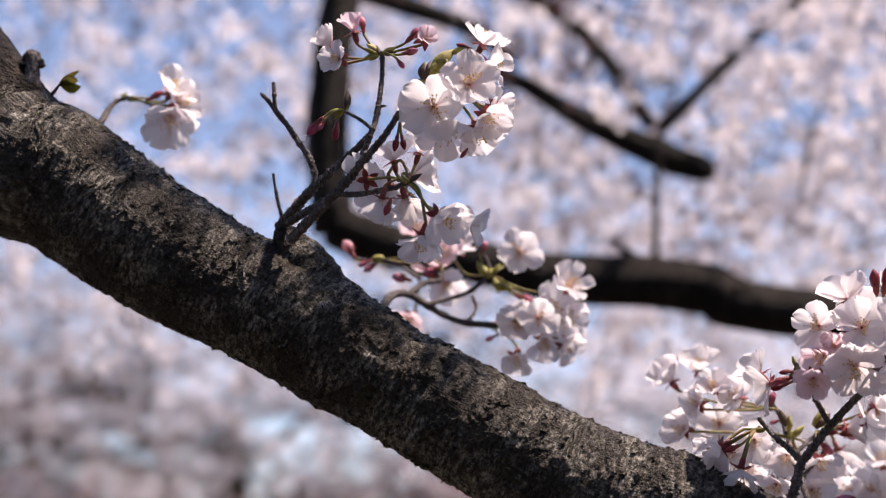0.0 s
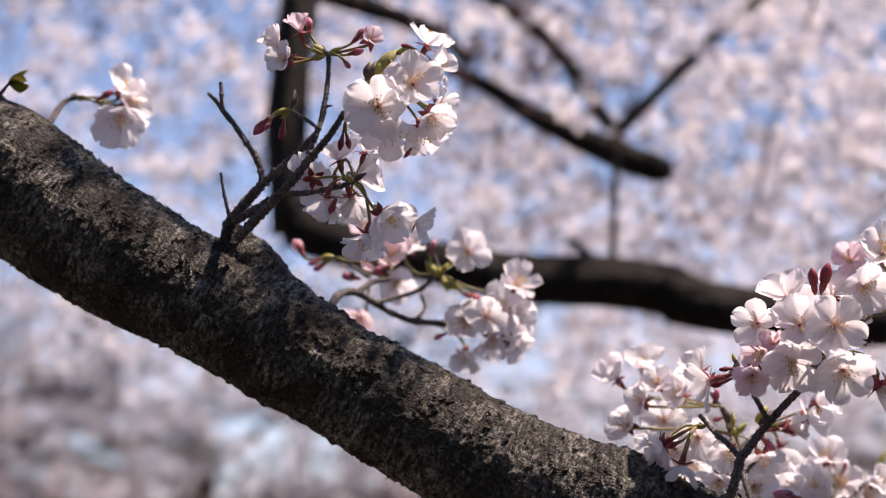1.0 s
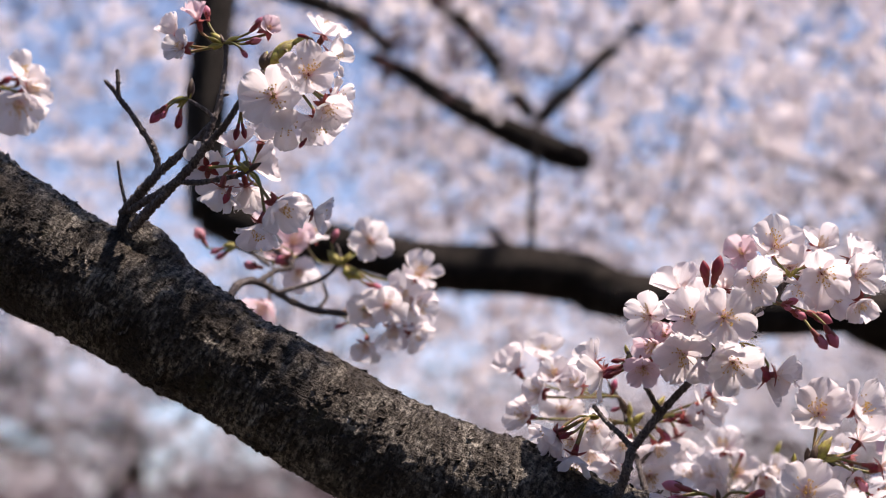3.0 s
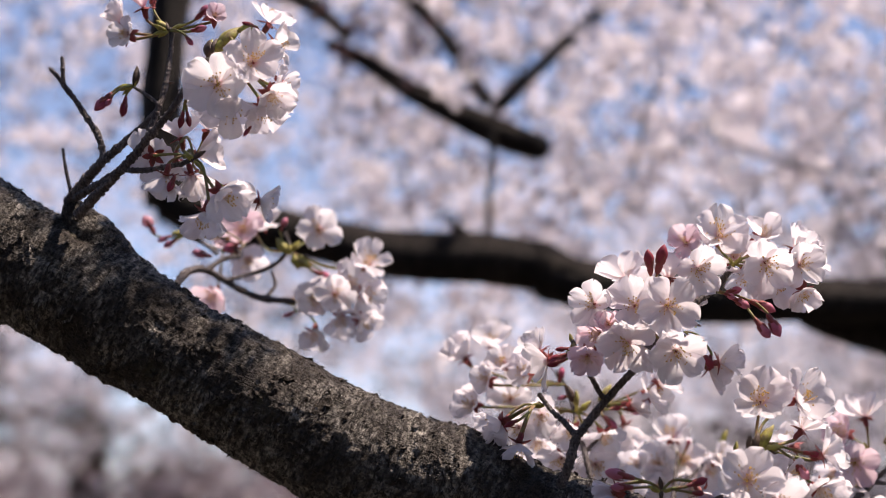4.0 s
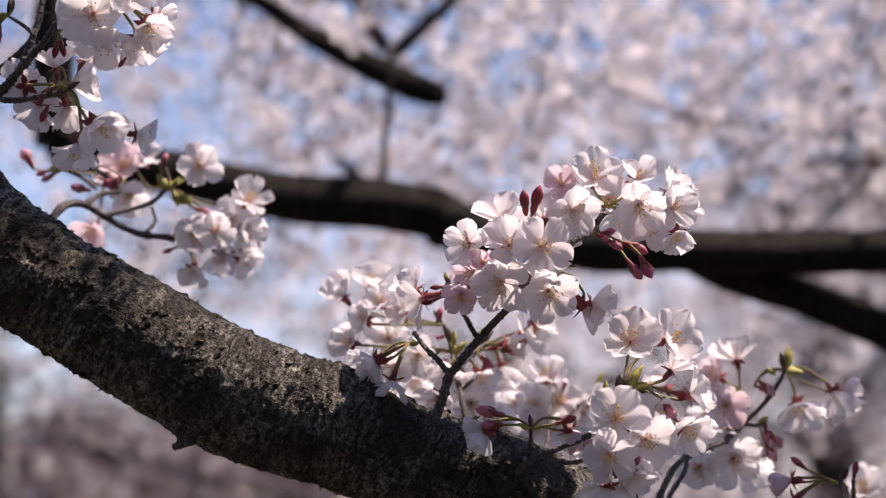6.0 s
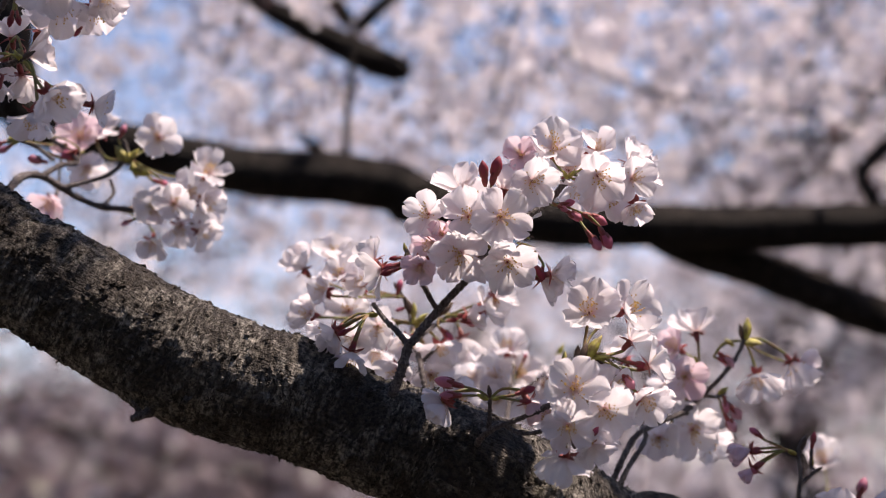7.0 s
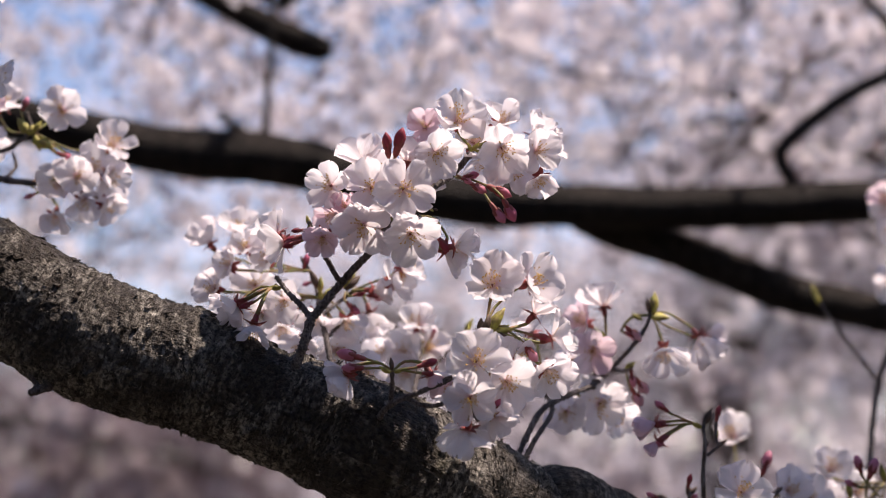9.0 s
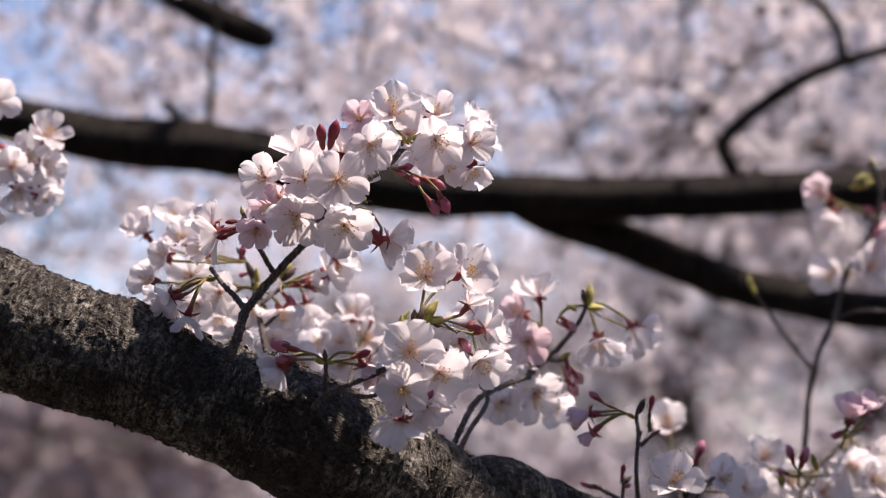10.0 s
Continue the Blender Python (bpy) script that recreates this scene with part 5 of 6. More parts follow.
bract(s, (0.0609, 1.1100, 1.7064), (-0.2829, 0.0000, 0.9592), 0.0104, fat=0.2)
bract(s, (0.0597, 1.1100, 1.7101), (0.6724, 0.0000, 0.7402), 0.0117, fat=0.2)
bract(s, (0.0195, 1.1100, 1.7264), (-0.0148, 0.0000, 0.9999), 0.0069, fat=0.2)
bract(s, (0.0740, 1.1100, 1.7179), (0.5901, 0.0000, 0.8073), 0.0143, fat=0.2)
bract(s, (0.0759, 1.1100, 1.7160), (0.6982, 0.0000, 0.7159), 0.0142, False, fat=0.2)
flower(s, (-0.0164, 1.1320, 1.7503), (-0.5, -0.3, 0.6), 0.0170, 50, (0.0513, 1.1200, 1.7303))
flower(s, (0.0031, 1.1440, 1.7593), (-0.1, -0.5, 0.75), 0.0172, 55, (0.0513, 1.1200, 1.7303))
flower(s, (0.0147, 1.1320, 1.7216), (-0.1, -0.9, 0.1), 0.0162, 70, (0.0597, 1.1100, 1.7101))
flower(s, (-0.0105, 1.0960, 1.7147), (-0.5, -0.6, 0.1), 0.0142, 60, (0.0597, 1.1100, 1.7101))
flower(s, (0.0348, 1.0960, 1.7073), (-0.1, -0.85, -0.2), 0.0157, 66, (0.0597, 1.1100, 1.7101))
flower(s, (0.0339, 1.1440, 1.6946), (-0.1, -0.5, -0.7), 0.0172, 58, (0.0597, 1.1100, 1.7101))
flower(s, (0.0248, 1.0960, 1.7346), (-0.3, -0.6, 0.3), 0.0142, 60, (0.0513, 1.1200, 1.7303))
flower(s, (0.0937, 1.1440, 1.7042), (0.25, -0.2, -0.9), 0.0180, 46, (0.0799, 1.1150, 1.7147))
flower(s, (0.1054, 1.0960, 1.7205), (0.6, -0.4, 0.2), 0.0172, 60, (0.0799, 1.1150, 1.7147))
flower(s, (0.1129, 1.0960, 1.7282), (0.6, -0.3, 0.3), 0.0150, 55, (0.0799, 1.1150, 1.7147))
flower(s, (0.0756, 1.0960, 1.6939), (0.1, -0.6, -0.5), 0.0150, 60, (0.0597, 1.1100, 1.7101))
flower(s, (0.0701, 1.0960, 1.6752), (0.1, -0.7, -0.4), 0.0157, 64, (0.0597, 1.1100, 1.7101))
flower(s, (0.0889, 1.0960, 1.6604), (0.3, -0.8, -0.2), 0.0150, 66, (0.0597, 1.1100, 1.7101))
flower(s, (0.0478, 1.0960, 1.6787), (-0.2, -0.7, -0.4), 0.0150, 60, (0.0597, 1.1100, 1.7101))
flower(s, (0.0941, 1.0960, 1.7147), (0.7, -0.2, 0), 0.0135, 35, (0.0799, 1.1150, 1.7147))
flower(s, (0.0550, 1.0960, 1.6974), (-0.2, -0.6, -0.4), 0.0135, 60, (0.0597, 1.1100, 1.7101))
flower(s, (-0.0011, 1.0960, 1.7305), (-0.4, -0.5, 0.2), 0.0127, 60, (0.0513, 1.1200, 1.7303))
flower(s, (0.0197, 1.0960, 1.6989), (-0.3, -0.6, -0.3), 0.0135, 60, (0.0597, 1.1100, 1.7101))
flower(s, (0.0098, 1.0960, 1.7420), (-0.2, -0.7, 0.3), 0.0127, 60, (0.0513, 1.1200, 1.7303))
bud(s, (0.0793, 1.1000, 1.7112), (0.9782, 0.0000, 0.2076), 0.0096, (0.0799, 1.1150, 1.7147), pink=0.1)
bud(s, (0.0887, 1.1000, 1.7117), (0.9947, 0.0000, -0.1033), 0.0133, (0.0799, 1.1150, 1.7147), pink=0.7)
bud(s, (0.0475, 1.1200, 1.7302), (0.2442, 0.0000, 0.9697), 0.0120, (0.0513, 1.1200, 1.7303), pink=0.4)
bud(s, (0.0545, 1.1200, 1.7226), (-0.9668, 0.0000, -0.2555), 0.0079, (0.0513, 1.1200, 1.7303), pink=0.3)
bud(s, (0.0756, 1.1000, 1.7074), (0.7120, 0.0000, -0.7022), 0.0133, (0.0799, 1.1150, 1.7147), pink=0.2)
bud(s, (0.0439, 1.1100, 1.7062), (-0.2615, 0.0000, -0.9652), 0.0138, (0.0597, 1.1100, 1.7101), pink=0.2)

s = spray((0.1176, 1.0800, 1.6304), "blurred white blossoms low behind the limb")
twig(s, 0.0019, 0.0013, (0.1176, 1.0800, 1.6231), (0.1225, 1.1200, 1.6468), (0.1296, 1.1600, 1.6723), (0.1332, 1.1800, 1.6898))
twig(s, 0.0015, 0.0010, (0.1260, 1.1400, 1.6594), (0.1484, 1.1700, 1.6771), (0.1648, 1.1800, 1.6941))
bract(s, (0.1648, 1.1800, 1.6941), (0.3258, 0.0000, 0.9454), 0.0113)
bract(s, (0.1494, 1.1800, 1.6798), (0.6237, 0.0000, 0.7816), 0.0097)
bract(s, (0.1312, 1.1800, 1.6857), (-0.3196, 0.0000, 0.9476), 0.0096)
bract(s, (0.1616, 1.1800, 1.6900), (0.4479, 0.0000, 0.8941), 0.0102)
flower(s, (0.1199, 1.1800, 1.6796), (-0.2, -0.8, 0.2), 0.0169, 62, (0.1304, 1.1700, 1.6730))
flower(s, (0.1291, 1.1800, 1.6986), (-0.1, -0.6, 0.6), 0.0161, 58, (0.1304, 1.1700, 1.6730))
flower(s, (0.1373, 1.1800, 1.6817), (0.1, -0.8, 0.2), 0.0169, 64, (0.1304, 1.1700, 1.6730))
flower(s, (0.1534, 1.1800, 1.6738), (0.3, -0.8, 0), 0.0161, 62, (0.1304, 1.1700, 1.6730))
flower(s, (0.1212, 1.1800, 1.6655), (-0.3, -0.8, -0.2), 0.0153, 62, (0.1304, 1.1700, 1.6730))
flower(s, (0.1413, 1.1800, 1.6617), (0.1, -0.8, -0.3), 0.0161, 62, (0.1304, 1.1700, 1.6730))
flower(s, (0.1616, 1.1800, 1.6819), (0.4, -0.6, 0.3), 0.0137, 60, (0.1304, 1.1700, 1.6730))
flower(s, (0.1050, 1.1800, 1.6795), (-0.4, -0.8, 0.1), 0.0145, 60, (0.1304, 1.1700, 1.6730))
flower(s, (0.1091, 1.1800, 1.6534), (-0.2, -0.8, -0.1), 0.0153, 62, (0.1304, 1.1700, 1.6730))
bud(s, (0.1393, 1.1800, 1.6898), (0.4455, 0.0000, 0.8953), 0.0091, (0.1304, 1.1700, 1.6730), pink=0.5)

s = spray((0.0910, 0.9700, 1.6252), "low twig with closed red buds in front of the limb")
twig(s, 0.0019, 0.0014, (0.0890, 0.9750, 1.6204), (0.0924, 0.9550, 1.6290), (0.0991, 0.9450, 1.6341), (0.1083, 0.9400, 1.6377), (0.1185, 0.9350, 1.6417), (0.1282, 0.9300, 1.6466))
twig(s, 0.0014, 0.0012, (0.0962, 0.9500, 1.6320), (0.0968, 0.9450, 1.6421), (0.0965, 0.9400, 1.6514))
twig(s, 0.0013, 0.0012, (0.1043, 0.9420, 1.6362), (0.1132, 0.9400, 1.6317), (0.1223, 0.9350, 1.6316), (0.1288, 0.9300, 1.6346))
bract(s, (0.0952, 0.9350, 1.6498), (-0.8913, 0.0000, 0.4534), 0.0072, fat=0.2)
bract(s, (0.0974, 0.9350, 1.6498), (0.9431, 0.0000, 0.3324), 0.0066, fat=0.2)
bract(s, (0.0961, 0.9350, 1.6511), (-0.0378, 0.0000, 0.9993), 0.0071, False, fat=0.2)
bract(s, (0.0955, 0.9350, 1.6504), (-0.9957, 0.0000, 0.0922), 0.0048, fat=0.2)
bract(s, (0.1293, 0.9350, 1.6339), (-0.1591, 0.0000, 0.9873), 0.0060, fat=0.2)
bract(s, (0.1293, 0.9350, 1.6348), (0.3440, 0.0000, 0.9390), 0.0056, False, fat=0.2)
bract(s, (0.1280, 0.9350, 1.6338), (0.6832, 0.0000, -0.7303), 0.0042, False, fat=0.2)
bud(s, (0.0815, 0.9350, 1.6573), (-0.9761, 0.0000, 0.2173), 0.0169, (0.0965, 0.9400, 1.6507), pink=0.35)
bud(s, (0.0809, 0.9350, 1.6522), (-0.9999, 0.0000, 0.0166), 0.0133, (0.0965, 0.9400, 1.6507), pink=0.2)
bud(s, (0.1091, 0.9300, 1.6524), (0.9444, 0.0000, 0.3288), 0.0128, (0.0965, 0.9400, 1.6507), pink=0.15)
bud(s, (0.1110, 0.9300, 1.6493), (0.9942, 0.0000, -0.1073), 0.0083, (0.0965, 0.9400, 1.6507), pink=0.1)
flower(s, (0.0718, 0.9450, 1.6515), (-0.75, -0.15, -0.4), 0.0136, 38, (0.0965, 0.9400, 1.6507))
flower(s, (0.0710, 0.9400, 1.6474), (-0.5, -0.2, -0.75), 0.0122, 36, (0.0965, 0.9400, 1.6507))
flower(s, (0.1189, 0.9400, 1.6490), (0.5, -0.2, -0.75), 0.0122, 34, (0.0965, 0.9400, 1.6507), pink=True)

s = spray((0.1288, 0.9300, 1.6346), "dense cluster of open white blossoms with green bud scales")
twig(s, 0.0017, 0.0014, (0.1185, 0.9350, 1.6417), (0.1288, 0.9300, 1.6466), (0.1383, 0.9350, 1.6546), (0.1453, 0.9400, 1.6662), (0.1508, 0.9450, 1.6779))
twig(s, 0.0015, 0.0013, (0.1288, 0.9300, 1.6346), (0.1372, 0.9400, 1.6325), (0.1426, 0.9450, 1.6279), (0.1464, 0.9500, 1.6233))
bract(s, (0.1508, 0.9450, 1.6714), (-0.2121, 0.0000, 0.9773), 0.0079, False, fat=0.2)
bract(s, (0.1508, 0.9450, 1.6730), (0.1997, 0.0000, 0.9798), 0.0087, fat=0.2)
bract(s, (0.1525, 0.9450, 1.6747), (0.4878, 0.0000, 0.8729), 0.0126, fat=0.2)
bract(s, (0.1541, 0.9450, 1.6779), (0.6352, 0.0000, 0.7723), 0.0089, False, fat=0.2)
bract(s, (0.1525, 0.9450, 1.6740), (0.9774, 0.0000, 0.2113), 0.0120, fat=0.2)
bract(s, (0.1541, 0.9450, 1.6747), (0.9912, 0.0000, -0.1321), 0.0086, False, fat=0.2)
bract(s, (0.1443, 0.9450, 1.6649), (-0.0836, 0.0000, 0.9965), 0.0085, fat=0.2)
bract(s, (0.1394, 0.9450, 1.6713), (0.1664, 0.0000, 0.9861), 0.0074, fat=0.2)
flower(s, (0.1539, 0.9400, 1.7002), (-0.05, -0.8, 0.4), 0.0186, 62, (0.1508, 0.9450, 1.6779))
flower(s, (0.1755, 0.9450, 1.7023), (0.55, -0.65, 0.2), 0.0194, 62, (0.1508, 0.9450, 1.6779))
flower(s, (0.1890, 0.9450, 1.6705), (0.75, -0.3, 0.25), 0.0155, 50, (0.1508, 0.9450, 1.6779))
flower(s, (0.1840, 0.9350, 1.6511), (0.4, -0.65, -0.45), 0.0153, 56, (0.1508, 0.9450, 1.6779))
bud(s, (0.1706, 0.9400, 1.6680), (0.6131, 0.0000, -0.7900), 0.0142, (0.1508, 0.9450, 1.6779), pink=0.25)
bud(s, (0.1769, 0.9450, 1.6723), (0.9824, 0.0000, -0.1867), 0.0116, (0.1508, 0.9450, 1.6779), pink=0.05)
bract(s, (0.1475, 0.9420, 1.6718), (-0.1302, 0.0000, 0.9915), 0.0098, False, fat=0.26)
bract(s, (0.1501, 0.9420, 1.6718), (0.0589, 0.0000, 0.9983), 0.0117, False, fat=0.22)
bract(s, (0.1521, 0.9420, 1.6725), (0.4787, 0.0000, 0.8780), 0.0178, fat=0.16)
bract(s, (0.1495, 0.9420, 1.6705), (-0.1625, 0.0000, 0.9867), 0.0078, fat=0.26)
bract(s, (0.1527, 0.9420, 1.6731), (0.9735, 0.0000, 0.2286), 0.0147, fat=0.16)
bract(s, (0.1547, 0.9420, 1.6732), (0.9765, 0.0000, -0.2157), 0.0086, False, fat=0.2)
flower(s, (0.1417, 0.9200, 1.6552), (-0.05, -0.97, 0.15), 0.0189, 75, (0.1442, 0.9450, 1.6423))
flower(s, (0.1597, 0.9250, 1.6443), (0.2, -0.85, -0.35), 0.0171, 70, (0.1442, 0.9450, 1.6423))
flower(s, (0.1589, 0.9450, 1.6618), (0.25, -0.2, 0.85), 0.0149, 54, (0.1442, 0.9450, 1.6423))
flower(s, (0.1379, 0.9150, 1.6343), (-0.05, -0.92, -0.15), 0.0144, 68, (0.1442, 0.9450, 1.6423))
flower(s, (0.1372, 0.9200, 1.6177), (-0.05, 0.45, -0.75), 0.0182, 66, (0.1442, 0.9450, 1.6423))
flower(s, (0.1536, 0.9350, 1.6254), (0.4, 0.15, -0.7), 0.0153, 60, (0.1442, 0.9450, 1.6423))
flower(s, (0.1663, 0.9400, 1.6583), (0.6, -0.5, 0.1), 0.0129, 55, (0.1442, 0.9450, 1.6423))
flower(s, (0.1324, 0.9400, 1.6420), (-0.5, -0.4, -0.2), 0.0135, 60, (0.1442, 0.9450, 1.6423))
flower(s, (0.1488, 0.9300, 1.6306), (0.3, -0.3, -0.7), 0.0140, 60, (0.1442, 0.9450, 1.6423))
flower(s, (0.1832, 0.9750, 1.6875), (0.5, -0, 0.6), 0.0140, 50, (0.1508, 0.9450, 1.6779))
bud(s, (0.1507, 0.9200, 1.6271), (0.5516, 0.0000, 0.8341), 0.0086, (0.1442, 0.9450, 1.6423), pink=0.2)

s = spray((0.1995, 1.0600, 1.6320), "softly seen blossom spray with pink buds on a forked twig")
twig(s, 0.0021, 0.0015, (0.1742, 1.0500, 1.5838), (0.1847, 1.0550, 1.6068), (0.2010, 1.0700, 1.6334), (0.2212, 1.0900, 1.6442), (0.2428, 1.1100, 1.6528), (0.2577, 1.1200, 1.6649), (0.2715, 1.1200, 1.6785), (0.2828, 1.1200, 1.6941), (0.2877, 1.1200, 1.7078))
twig(s, 0.0018, 0.0014, (0.1814, 1.0500, 1.5908), (0.1950, 1.0600, 1.6140), (0.2101, 1.0800, 1.6345), (0.2058, 1.1000, 1.6502))
twig(s, 0.0017, 0.0014, (0.2428, 1.1100, 1.6509), (0.2479, 1.1200, 1.6629), (0.2542, 1.1200, 1.6707), (0.2528, 1.1200, 1.6842))
twig(s, 0.0014, 0.0011, (0.2577, 1.1200, 1.6638), (0.2674, 1.1200, 1.6631), (0.2733, 1.1200, 1.6670))
bract(s, (0.2868, 1.1200, 1.7019), (0.1438, 0.0000, 0.9896), 0.0163, fat=0.2)
bract(s, (0.2860, 1.1200, 1.7019), (-0.1340, 0.0000, 0.9910), 0.0118, False, fat=0.2)
bract(s, (0.2797, 1.1200, 1.6980), (-0.8616, 0.0000, 0.5077), 0.0085, fat=0.2)
bract(s, (0.2856, 1.1200, 1.7000), (1.0000, 0.0000, 0.0097), 0.0133, fat=0.2)
bract(s, (0.2528, 1.1200, 1.6803), (0.8393, 0.0000, 0.5436), 0.0081, fat=0.2)
bract(s, (0.2528, 1.1200, 1.6815), (-0.2044, 0.0000, 0.9789), 0.0095, fat=0.2)
bract(s, (0.2674, 1.1200, 1.6650), (0.8599, 0.0000, 0.5104), 0.0086, fat=0.2)
flower(s, (0.2531, 1.1200, 1.7074), (-0.1, 0.2, 0.95), 0.0184, 56, (0.2540, 1.1200, 1.6822))
flower(s, (0.2450, 1.1200, 1.6768), (-0.2, -0.9, -0.2), 0.0161, 64, (0.2540, 1.1200, 1.6822), pink=True)
flower(s, (0.2943, 1.1200, 1.6779), (-0.05, -0.6, -0.65), 0.0199, 56, (0.2856, 1.1200, 1.7019))
flower(s, (0.3188, 1.1200, 1.6867), (0.45, -0.25, -0.75), 0.0214, 46, (0.2856, 1.1200, 1.7019))
flower(s, (0.3244, 1.1200, 1.6875), (0.8, -0.1, 0.1), 0.0130, 34, (0.2856, 1.1200, 1.7019))
bud(s, (0.2679, 1.1200, 1.6940), (0.7092, 0.0000, -0.7050), 0.0152, (0.2856, 1.1200, 1.7019), pink=0.7)
bud(s, (0.2658, 1.1200, 1.6901), (0.9321, 0.0000, -0.3623), 0.0084, (0.2856, 1.1200, 1.7019), pink=0.6)
bud(s, (0.2713, 1.1200, 1.6650), (0.1290, 0.0000, -0.9916), 0.0136, (0.2674, 1.1200, 1.6650), pink=0.3)
bud(s, (0.2732, 1.1200, 1.6593), (0.6413, 0.0000, -0.7673), 0.0149, (0.2674, 1.1200, 1.6650), pink=0.7)
bud(s, (0.2711, 1.1200, 1.6516), (0.5286, 0.0000, -0.8489), 0.0144, (0.2674, 1.1200, 1.6650), pink=0.9)
flower(s, (0.2496, 1.1200, 1.6407), (-0.1, -0.92, -0.2), 0.0207, 70, (0.2439, 1.1100, 1.6528))
flower(s, (0.2262, 1.1200, 1.6352), (-0.3, -0.8, -0.3), 0.0168, 64, (0.2439, 1.1100, 1.6528))
flower(s, (0.2442, 1.1400, 1.6974), (-0.6, -0.3, 0.3), 0.0164, 55, (0.2540, 1.1200, 1.6822), pink=True)
flower(s, (0.2632, 1.1400, 1.6349), (0.3, -0.6, -0.5), 0.0171, 60, (0.2439, 1.1100, 1.6528))
flower(s, (0.2377, 1.1500, 1.6725), (-0.4, -0.5, -0.4), 0.0157, 60, (0.2439, 1.1100, 1.6528))
flower(s, (0.2004, 1.1000, 1.6878), (-0.3, -0.3, 0.6), 0.0150, 55, (0.2058, 1.1000, 1.6502))

s = spray((0.3050, 1.0600, 1.5731), "thin twig with dark red buds and one pink blossom")
twig(s, 0.0017, 0.0013, (0.3156, 1.0900, 1.5321), (0.3050, 1.0600, 1.5731), (0.3034, 1.0550, 1.5946), (0.3052, 1.0550, 1.6107), (0.3040, 1.0550, 1.6219), (0.3060, 1.0550, 1.6298), (0.3105, 1.0550, 1.6349))
twig(s, 0.0013, 0.0012, (0.3062, 1.0550, 1.6043), (0.3141, 1.0550, 1.6111), (0.3174, 1.0550, 1.6133))
twig(s, 0.0013, 0.0012, (0.3126, 1.0550, 1.6133), (0.3125, 1.0550, 1.6216), (0.3129, 1.0550, 1.6262))
bract(s, (0.3033, 1.0550, 1.6226), (-0.9116, 0.0000, 0.4112), 0.0078, fat=0.2)
bract(s, (0.3055, 1.0550, 1.6251), (0.4822, 0.0000, 0.8761), 0.0084, False, fat=0.2)
bract(s, (0.3141, 1.0550, 1.6111), (0.8286, 0.0000, 0.5598), 0.0068, False, fat=0.2)
bract(s, (0.3127, 1.0550, 1.6143), (0.0221, 0.0000, 0.9998), 0.0081, fat=0.2)
bract(s, (0.3044, 1.0550, 1.6089), (0.4702, 0.0000, 0.8825), 0.0061, False, fat=0.2)
bract(s, (0.2996, 1.0550, 1.6240), (0.6705, 0.0000, -0.7419), 0.0036, False, fat=0.2)
bud(s, (0.2821, 1.0550, 1.6322), (-0.7846, 0.0000, 0.6201), 0.0116, (0.2989, 1.0550, 1.6247), pink=0.2)
bud(s, (0.3129, 1.0550, 1.6262), (0.2210, 0.0000, 0.9753), 0.0111, pink=0.1)
bud(s, (0.2819, 1.0550, 1.6239), (-0.9995, 0.0000, 0.0306), 0.0103, (0.2989, 1.0550, 1.6247), pink=0.1)
bud(s, (0.2818, 1.0550, 1.6178), (-0.7825, 0.0000, -0.6227), 0.0133, (0.2989, 1.0550, 1.6247), pink=0.3)
flower(s, (0.2728, 1.0550, 1.6250), (-0.9, -0.1, -0.15), 0.0137, 38, (0.2989, 1.0550, 1.6247), pink=True)
flower(s, (0.2744, 1.0550, 1.6131), (-0.7, -0.1, -0.6), 0.0094, 30, (0.2989, 1.0550, 1.6247), pink=True)

s = spray((0.3498, 1.1200, 1.5414), "low mass of white blossoms and dark buds")
twig(s, 0.0018, 0.0014, (0.3403, 1.1000, 1.5274), (0.3445, 1.1000, 1.5498), (0.3506, 1.1000, 1.5686), (0.3685, 1.1000, 1.5838))
twig(s, 0.0021, 0.0015, (0.4352, 1.1600, 1.5396), (0.4553, 1.1800, 1.5692), (0.4722, 1.1900, 1.5877), (0.4982, 1.2000, 1.6087), (0.5116, 1.2000, 1.6172))
twig(s, 0.0014, 0.0011, (0.2910, 1.0700, 1.5437), (0.2968, 1.0700, 1.5691), (0.2981, 1.0700, 1.5819))
twig(s, 0.0014, 0.0011, (0.2968, 1.0700, 1.5691), (0.2800, 1.0700, 1.5782))
bract(s, (0.3098, 1.1200, 1.5776), (-0.0856, 0.0000, 0.9963), 0.0095, False, fat=0.2)
bract(s, (0.3098, 1.1200, 1.5788), (0.7191, 0.0000, 0.6949), 0.0083, False, fat=0.2)
bract(s, (0.2948, 1.1200, 1.5764), (-0.9690, 0.0000, 0.2470), 0.0091, False, fat=0.2)
bract(s, (0.3622, 1.1200, 1.5759), (0.3383, 0.0000, 0.9410), 0.0092, fat=0.2)
bract(s, (0.4472, 1.1200, 1.5879), (-0.2316, 0.0000, 0.9728), 0.0120, fat=0.2)
bract(s, (0.4722, 1.1200, 1.6096), (-0.9029, 0.0000, 0.4299), 0.0101, fat=0.2)
bract(s, (0.4225, 1.1200, 1.5762), (-0.1090, 0.0000, 0.9940), 0.0117, fat=0.2)
bud(s, (0.2969, 1.0700, 1.5837), (0.2091, 0.0000, 0.9779), 0.0094, pink=0.1)
bud(s, (0.2781, 1.0700, 1.5771), (-0.9224, 0.0000, 0.3863), 0.0093, pink=0.3)
bud(s, (0.2969, 1.0700, 1.5772), (0.9452, 0.0000, 0.3265), 0.0068, pink=0.6)
bud(s, (0.3548, 1.1000, 1.5913), (0.3374, 0.0000, 0.9414), 0.0182, pink=0.3)
